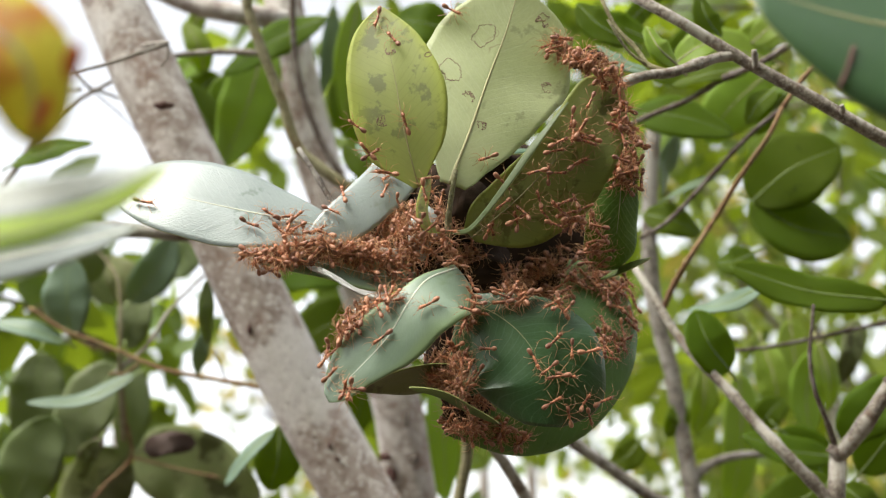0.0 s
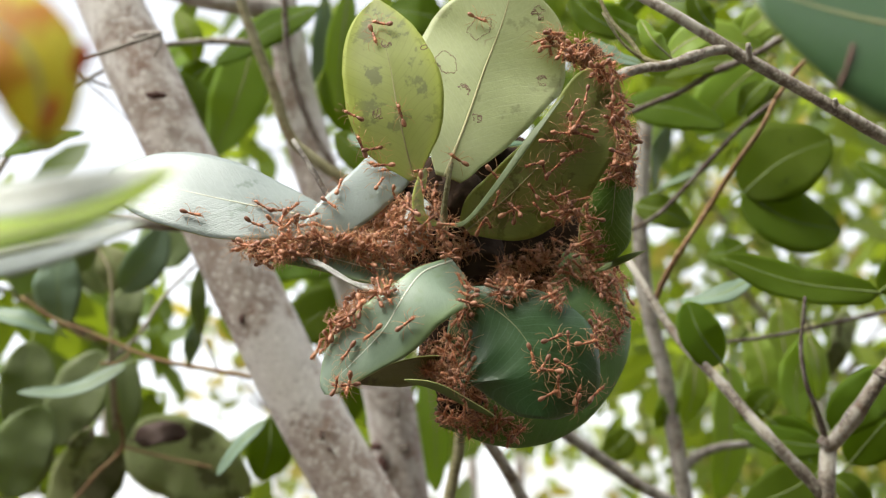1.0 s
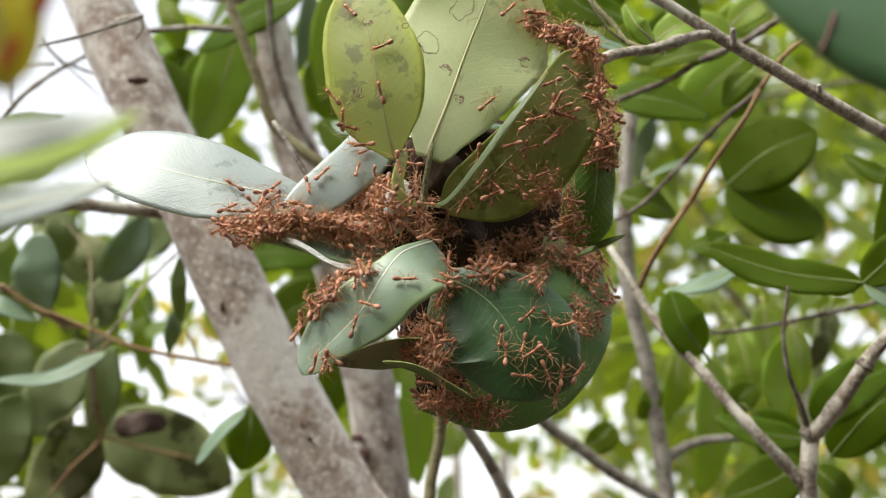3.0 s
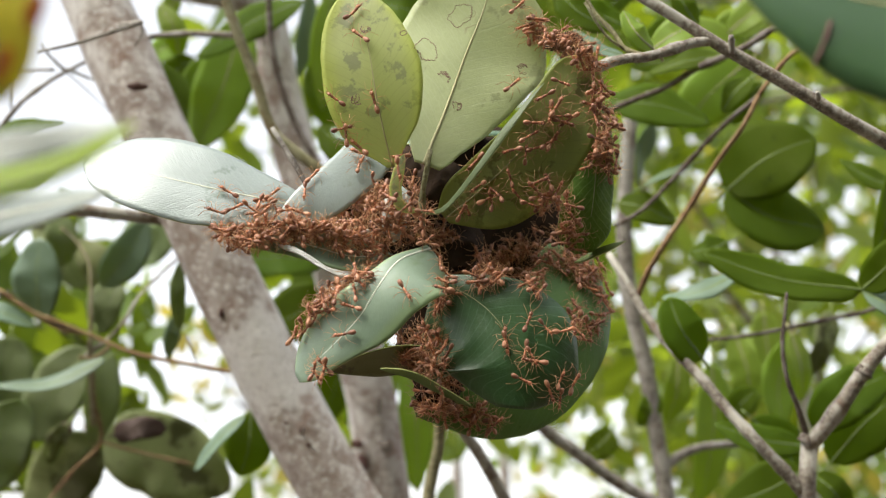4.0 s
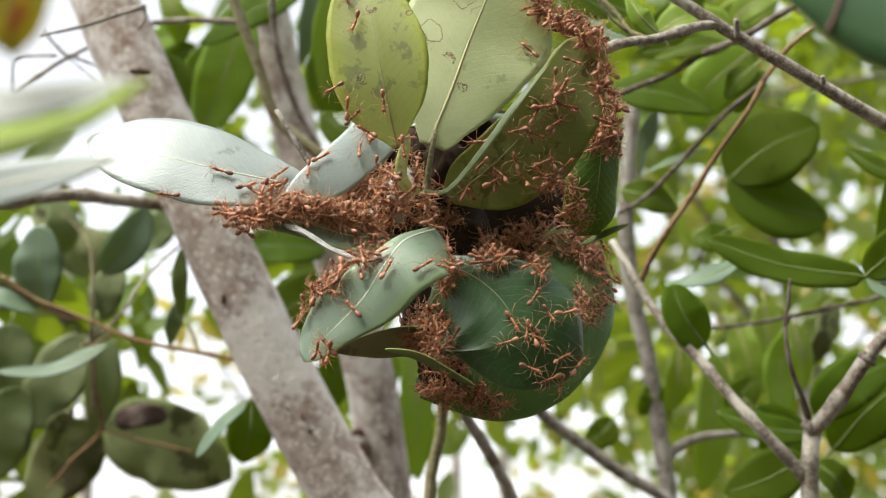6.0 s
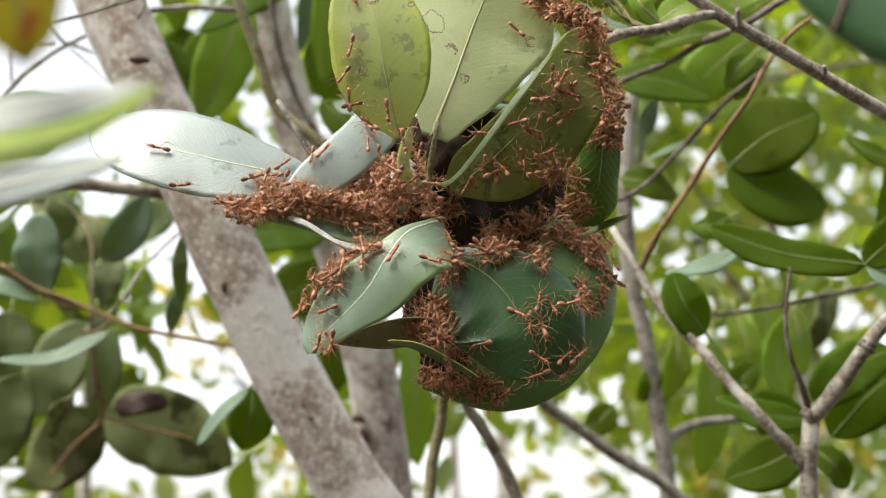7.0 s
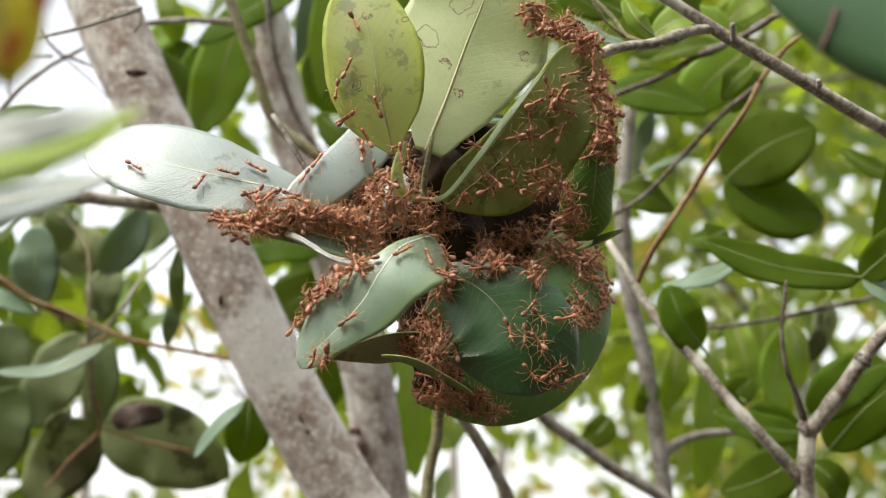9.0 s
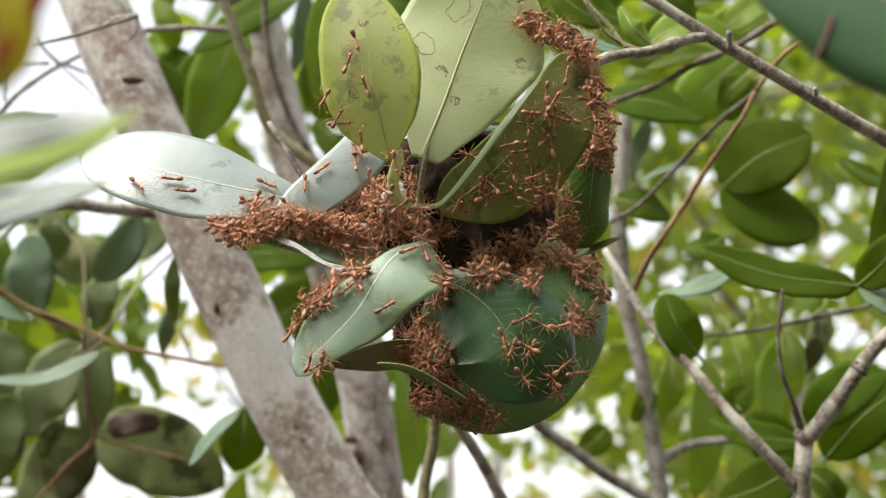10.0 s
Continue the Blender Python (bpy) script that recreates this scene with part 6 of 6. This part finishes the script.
WALKERS = [
    [(0.0, -0.1345, 0.4831, 1.7477), (1.0, -0.1125, 0.4859, 1.7394), (2.5, -0.0915, 0.4933, 1.7332), (4.5, -0.0847, 0.4909, 1.7384), (10.0, -0.0788, 0.4935, 1.7382)],
    [(0.0, -0.0908, 0.4864, 1.7386), (2.5, -0.0821, 0.4936, 1.732), (4.5, -0.0965, 0.4912, 1.7371), (5.0, -0.1118, 0.4919, 1.7351), (6.0, -0.1152, 0.4936, 1.7349), (7.5, -0.1102, 0.4929, 1.7359), (9.0, -0.1006, 0.4914, 1.7424), (10.0, -0.1049, 0.4926, 1.7422)],
    [(0.0, -0.0813, 0.4858, 1.7419), (6.0, -0.0915, 0.4914, 1.7442), (7.5, -0.1346, 0.4889, 1.7537), (9.0, -0.1283, 0.4898, 1.7495), (10.0, -0.1255, 0.492, 1.7451)],
    [(0.0, -0.0766, 0.4862, 1.7408), (6.0, -0.0725, 0.4925, 1.7396), (7.5, -0.0759, 0.492, 1.7393), (9.0, -0.088, 0.4903, 1.747), (10.0, -0.1108, 0.4915, 1.747)],
    [(0.0, -0.0719, 0.4863, 1.7407), (7.5, -0.0688, 0.491, 1.744), (9.0, -0.0781, 0.4899, 1.7488), (10.0, -0.0717, 0.4918, 1.7451)],
    [(0.0, -0.0273, 0.4554, 1.8066), (1.0, -0.0302, 0.4545, 1.8104), (2.5, -0.0362, 0.4601, 1.8073), (4.5, -0.0339, 0.4575, 1.8106), (5.0, -0.0365, 0.4577, 1.8103), (5.5, -0.0411, 0.4577, 1.8116), (7.5, -0.037, 0.4617, 1.8047), (9.0, -0.0344, 0.4618, 1.8026), (10.0, -0.0324, 0.4635, 1.7978)],
    [(0.0, -0.0237, 0.4636, 1.7743), (1.0, -0.0238, 0.4631, 1.7746), (2.5, -0.0248, 0.4674, 1.7771), (4.5, -0.0252, 0.4662, 1.7753), (5.5, -0.0244, 0.4677, 1.7719), (7.5, -0.0232, 0.4721, 1.7587), (9.0, -0.0247, 0.4697, 1.7691), (10.0, -0.0283, 0.4678, 1.78)],
    [(0.0, -0.0336, 0.453, 1.8156), (1.0, -0.0349, 0.4555, 1.806), (2.5, -0.0192, 0.4638, 1.792), (4.5, -0.0348, 0.4592, 1.8039), (5.0, -0.0354, 0.4591, 1.8047), (5.5, -0.0341, 0.4593, 1.8053), (7.5, -0.0398, 0.4672, 1.7805), (9.0, -0.0378, 0.4663, 1.7836), (10.0, -0.0359, 0.4656, 1.7889)],
    [(0.0, 0.0095, 0.4821, 1.7649), (1.0, -0.0022, 0.4823, 1.7599), (2.5, 0.0128, 0.4841, 1.772), (4.5, 0.0357, 0.4774, 1.792), (5.0, 0.036, 0.478, 1.7912), (5.5, 0.0383, 0.4782, 1.7912), (7.5, 0.0259, 0.4777, 1.8017), (9.0, 0.0403, 0.4768, 1.8041), (10.0, 0.0407, 0.4763, 1.8073)],
    [(0.0, -0.0045, 0.476, 1.8295), (1.0, 0.0082, 0.4778, 1.8227), (2.5, 0.026, 0.4835, 1.8176), (4.5, 0.0345, 0.4797, 1.8246), (5.0, 0.0352, 0.4797, 1.8256), (10.0, 0.0402, 0.4856, 1.8114)],
    [(0.0, -0.0318, 0.4597, 1.6858), (1.0, -0.0444, 0.4604, 1.6772), (2.5, -0.0321, 0.465, 1.6801), (4.5, -0.0368, 0.4641, 1.6797), (5.0, -0.0391, 0.4652, 1.6771), (5.5, -0.0288, 0.4644, 1.6831), (7.5, -0.0505, 0.4651, 1.6772), (9.0, -0.0353, 0.465, 1.6798), (10.0, -0.0195, 0.4642, 1.6881)],
    [(0.0, -0.0142, 0.4572, 1.6975), (1.0, -0.0356, 0.459, 1.6835), (2.5, -0.0241, 0.4633, 1.6871), (4.5, -0.0357, 0.4613, 1.6909), (5.0, -0.0231, 0.4617, 1.6911), (5.5, -0.0227, 0.4615, 1.6944), (7.5, -0.0199, 0.4597, 1.7006), (10.0, -0.0115, 0.4593, 1.7083)],
    [(0.0, -0.0517, 0.4627, 1.6717), (1.0, -0.0196, 0.4581, 1.6882), (2.5, -0.0146, 0.4607, 1.6981), (4.5, -0.0128, 0.4602, 1.6951), (5.0, -0.0074, 0.4602, 1.697), (5.5, -0.0092, 0.4607, 1.6976), (7.5, -0.0058, 0.4607, 1.6964), (10.0, -0.0049, 0.4596, 1.7072)],
    [(0.0, 0.0097, 0.4718, 1.6824), (1.0, 0.0026, 0.4697, 1.6837), (2.5, 0.0251, 0.4786, 1.6665), (4.5, 0.026, 0.4731, 1.684), (5.0, 0.0292, 0.4739, 1.6835), (5.5, 0.0308, 0.4772, 1.6728), (7.5, 0.0087, 0.4778, 1.6659), (10.0, 0.0061, 0.4784, 1.6716)],
    [(0.0, 0.0402, 0.4888, 1.6583), (1.0, 0.0378, 0.4843, 1.6673), (2.5, 0.0404, 0.4883, 1.6689), (4.5, 0.0447, 0.4895, 1.6592), (5.0, 0.0469, 0.4902, 1.6592), (5.5, 0.0452, 0.4907, 1.6601), (7.5, 0.0339, 0.4902, 1.6562), (10.0, 0.0495, 0.4892, 1.6687)],
]
fidget_ants = [ant(stand(hit, nrm, head), size) for hit, nrm, head, size in fidgets]
walker_ants = [ant(Matrix(), 1.3, "orange-brown weaver ant walking on a nest leaf") for _ in WALKERS]
crowd_obs = []
for k, (swarm_v, swarm_f, swarm_s) in enumerate(CROWDS):
    swarm_me = mesh_from("ant_swarm", np.vstack(swarm_v) - np.array(nest.location), swarm_f, [m_ant, m_ant_leg, m_gaster], swarm_s)
    crowd = tagged(new("ant_swarm", swarm_me), "crowded mass of orange-brown weaver ants gripping the nest", "ants", kind="stuff")
    crowd.location = nest.location
    crowd_obs.append(crowd)

# ---- foliage farther off ----
def foliage(name, centre, half, count, size, mats, label, seed, hang=0.5, away=0.0):
    """A tree farther off: a trunk, limbs to its clumps, and a crown of many small curved leaves."""
    rng = np.random.default_rng(seed)
    clumps = rng.uniform(-1, 1, (max(3, count // 9), 3)) * np.array(half)
    root = np.array((centre[0] + half[0] * 0.5 + away, centre[1] + half[1] * 0.8, -0.03))
    tree_ob = thing(name, tuple(root), label, "tree")
    fork = np.array((centre[0] + half[0] * 0.4 + away * 0.7, centre[1] + half[1] * 0.7, centre[2] + half[2] * (1.2 if away else -0.4)))
    thick = 0.012 + 0.012 * half[2]
    branch(tree_ob, [root, root * 0.6 + fork * 0.4 + (0.01, 0, 0), root * 0.25 + fork * 0.75, fork], thick, thick * 0.6, m_bark, "trunk", 10, 0.04)
    for k in rng.choice(len(clumps), min(5, len(clumps)), replace=False):
        end = np.array(centre) + clumps[k]
        mid = (fork + end) / 2 + rng.normal(0, 0.06, 3) * half[2]
        branch(tree_ob, [fork - (0, 0, 0.02), mid, end], thick * 0.45, thick * 0.12, m_twig, "limb", 6, 0.06)
    vs, fs, sl = [], [], []
    gx = np.array([(0, 0), (-0.6, 0.25), (0, 0.25), (0.6, 0.25), (-1, 0.55), (0, 0.55), (1, 0.55), (-0.7, 0.82), (0, 0.84), (0.7, 0.82), (0, 1)])
    quads = [(0, 2, 1), (0, 3, 2), (1, 2, 5, 4), (2, 3, 6, 5), (4, 5, 8, 7), (5, 6, 9, 8), (7, 8, 10), (8, 9, 10)]
    for i in range(count):
        k = clumps[rng.integers(0, len(clumps))]
        p = np.array(centre) + k + rng.normal(0, size * 0.55, 3)
        ln = size * rng.uniform(0.7, 1.25)
        wd = ln * rng.uniform(0.2, 0.3)
        d = unit(rng.normal(0, 1, 3) + np.array((0, 0, -hang)))
        nn = unit(np.cross(d, rng.normal(0, 1, 3)))
        ss = np.cross(d, nn)
        v = p + (gx[:, 1:] * ln) * d + (gx[:, :1] * wd) * ss + nn * (0.25 * wd * np.abs(gx[:, :1]) - 0.2 * ln * gx[:, 1:] ** 2)
        n0 = 11 * i
        vs.append(v - root)
        fs += [tuple(n0 + j for j in q) for q in quads]
        sl += [rng.integers(0, len(mats))] * 8
    me = mesh_from("crown", np.vstack(vs), fs, mats, sl)
    tagged(part("crown", me, tree_ob, root), kind="stuff")
    return tree_ob


def far_material(name, colour, glow, amount):
    m, n, l, b = material(name)
    isl = n.new("ShaderNodeNewGeometry").outputs["Random Per Island"]
    l.new(mix(n, l, isl, colour, tuple(c * 0.55 for c in colour)), b.inputs["Base Color"])
    b.inputs["Roughness"].default_value = 0.5
    tr = n.new("ShaderNodeBsdfTranslucent")
    l.new(mix(n, l, isl, glow, tuple(c * 0.6 for c in glow)), tr.inputs["Color"])
    ms = n.new("ShaderNodeMixShader")
    ms.inputs[0].default_value = amount
    l.new(b.outputs[0], ms.inputs[1])
    l.new(tr.outputs[0], ms.inputs[2])
    l.new(ms.outputs[0], n["Material Output"].inputs["Surface"])
    return m


# base colours raised to make up for missing light from behind
f_green = far_material("far_leaf_green", (0.092, 0.16, 0.024), tuple(c * 0.9 for c in GLOW), 0.5)
f_light = far_material("far_leaf_light", (0.17, 0.24, 0.037), tuple(c * 0.9 for c in YELLOW_GLOW), 0.6)
f_yellow = far_material("far_leaf_yellow", (0.40, 0.34, 0.06), (0.75, 0.62, 0.10), 0.55)
f_pale = far_material("far_leaf_pale", (0.23, 0.28, 0.07), (0.42, 0.48, 0.08), 0.4)
foliage("tree", (0.478, 1.795, 2.048), (0.3092, 0.350, 0.4123), 420, 0.075, [f_green, f_light], "green-leaved tree close behind the nest", 1)
foliage("tree", (1.015, 3.594, 2.48), (0.6441, 0.700, 0.8760), 2150, 0.090, [f_light, f_light, f_green, f_green, f_yellow, f_pale], "tree with sunlit yellow-green leaves", 2)
foliage("tree", (1.839, 6.807, 3.234), (1.4624, 1.500, 1.6899), 1750, 0.150, [f_light, f_light, f_yellow, f_pale, f_green, f_green, f_green], "tall distant tree with yellow-green leaves", 3)
foliage("tree", (-0.113, 1.919, 2.379), (0.3188, 0.550, 0.1856), 260, 0.085, [f_green, f_light], "green-leaved tree behind the trunks", 4)
foliage("tree", (-0.48, 1.368, 1.898), (0.1072, 0.200, 0.0747), 110, 0.075, [f_green], "dark-leaved tree beside the leaning trunk", 5)
foliage("tree", (-0.523, 1.416, 1.706), (0.0910, 0.200, 0.0975), 60, 0.075, [f_green], "low dark-leaved tree beside the shoots", 6)
foliage("tree", (-0.577, 3.294, 2.028), (0.0958, 0.500, 0.1379), 36, 0.080, [f_yellow, f_pale], "distant tree with yellowing leaves", 7)
foliage("tree", (-0.349, 3.677, 1.735), (0.7103, 0.800, 0.1086), 90, 0.130, [f_light, f_yellow, f_pale], "distant low tree with yellow-green leaves", 8)
foliage("tree", (-0.139, 1.381, 1.848), (0.0845, 0.200, 0.1007), 70, 0.080, [f_green], "dark-leaved tree between the two trunks", 9)
foliage("tree", (0.051, 1.791, 1.858), (0.1212, 0.400, 0.0836), 50, 0.080, [f_green, f_light], "green-leaved tree below the nest", 10)
foliage("tree", (0.269, 1.276, 2.166), (0.1372, 0.225, 0.0798), 60, 0.080, [f_green], "dark-leaved tree above the carrying branch", 12, away=1.2)
# out of view behind the camera; added to cut the frontal light
foliage("tree", (0.8, -3.4, 2.7), (4.6, 0.9, 2.7), 12000, 0.30, [f_green], "unseen tree added to block light from the open side", 11)


def fidget_rows(hit, nrm, head, rng):
    """Small steps and turns on the spot."""
    rows, t, turn, off = [], 0.0, 0.0, Vector((0, 0, 0))
    while True:
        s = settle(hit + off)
        if s is None or (s[0] - hit).length > 0.006:
            s = (hit, nrm)
        rows.append((min(t, 10.0), stand(s[0], nrm, Matrix.Rotation(turn, 3, nrm) @ head)))
        if t >= 10.0:
            return rows
        t += rng.uniform(0.4, 1.3)
        turn += rng.uniform(-0.6, 0.6)
        a = rng.uniform(0, 6.283)
        off = (RIGHT * math.cos(a) + UPWARD * math.sin(a)) * rng.uniform(0, 0.0035)


def walker_rows(stops):
    """Poses every quarter second along a way over the nest's skin."""
    ts = np.array([s[0] for s in stops])
    ps = np.array([s[1:] for s in stops])
    times = np.arange(0, 10.01, 0.25)
    way = np.c_[[np.interp(times, ts, ps[:, k]) for k in range(3)]].T
    soft = way.copy()
    soft[1:-1] = (way[:-2] + 2 * way[1:-1] + way[2:]) / 4
    rows, last, head, up = [], None, None, None
    for i, t in enumerate(times):
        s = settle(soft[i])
        hit, nrm = s if s else (Vector(soft[i]), up or Vector((0, -1, 0.3)))
        up = nrm if up is None else (up * 0.6 + nrm * 0.4).normalized()
        step = Vector(soft[min(i + 1, len(soft) - 1)] - soft[max(i - 1, 0)])
        step -= up * step.dot(up)
        if head is None:
            head = step.normalized() if step.length > 1e-4 else RIGHT.copy()
        elif step.length > 0.0008:
            goal = step.normalized()
            gap = head.angle(goal, 0)
            if gap > 0.9:
                axis = head.cross(goal)
                axis = up if axis.length < 1e-4 else axis.normalized()
                head = Matrix.Rotation(0.9, 3, axis) @ head
            else:
                head = goal
        rows.append((float(t), stand(hit, up, head)))
    return rows


def motions():
    rng = np.random.default_rng(77)
    for ob, (hit, nrm, head, size) in zip(fidget_ants, fidgets):
        walk(ob, fidget_rows(hit, nrm, head, rng))
    for ob in crowd_obs:                      # the crowd shuffles by less than a millimetre
        rows = []
        for t in np.arange(0, 10.01, 0.5):
            d, a = rng.normal(0, 0.00035, 3), rng.normal(0, 0.25, 3)
            rows.append((float(t), Matrix.Translation(Vector(nest.location) + Vector(d)) @ pose(0, 0, 0, *a)))
        walk(ob, rows)
    for ob, stops in zip(walker_ants, WALKERS):
        walk(ob, walker_rows(stops))
        legs = [c for c in ob.children if c.name.startswith("leg")]
        for k, leg in enumerate(legs):        # alternating tripods
            phase = math.pi * ((k % 3 + k // 3) % 2)
            at, side = Vector(leg.location), (-1 if k < 3 else 1)
            rows = []
            for i in range(0, 81):
                a = math.sin(i * math.pi / 2 + phase)
                b = max(0.0, math.cos(i * math.pi / 2 + phase))
                rows.append((i * 0.125, Matrix.Translation(at) @ Matrix.Rotation(0.28 * a, 4, "Z") @ Matrix.Rotation(-0.12 * side * b, 4, "Y")))
            walk(leg, rows)


motions()
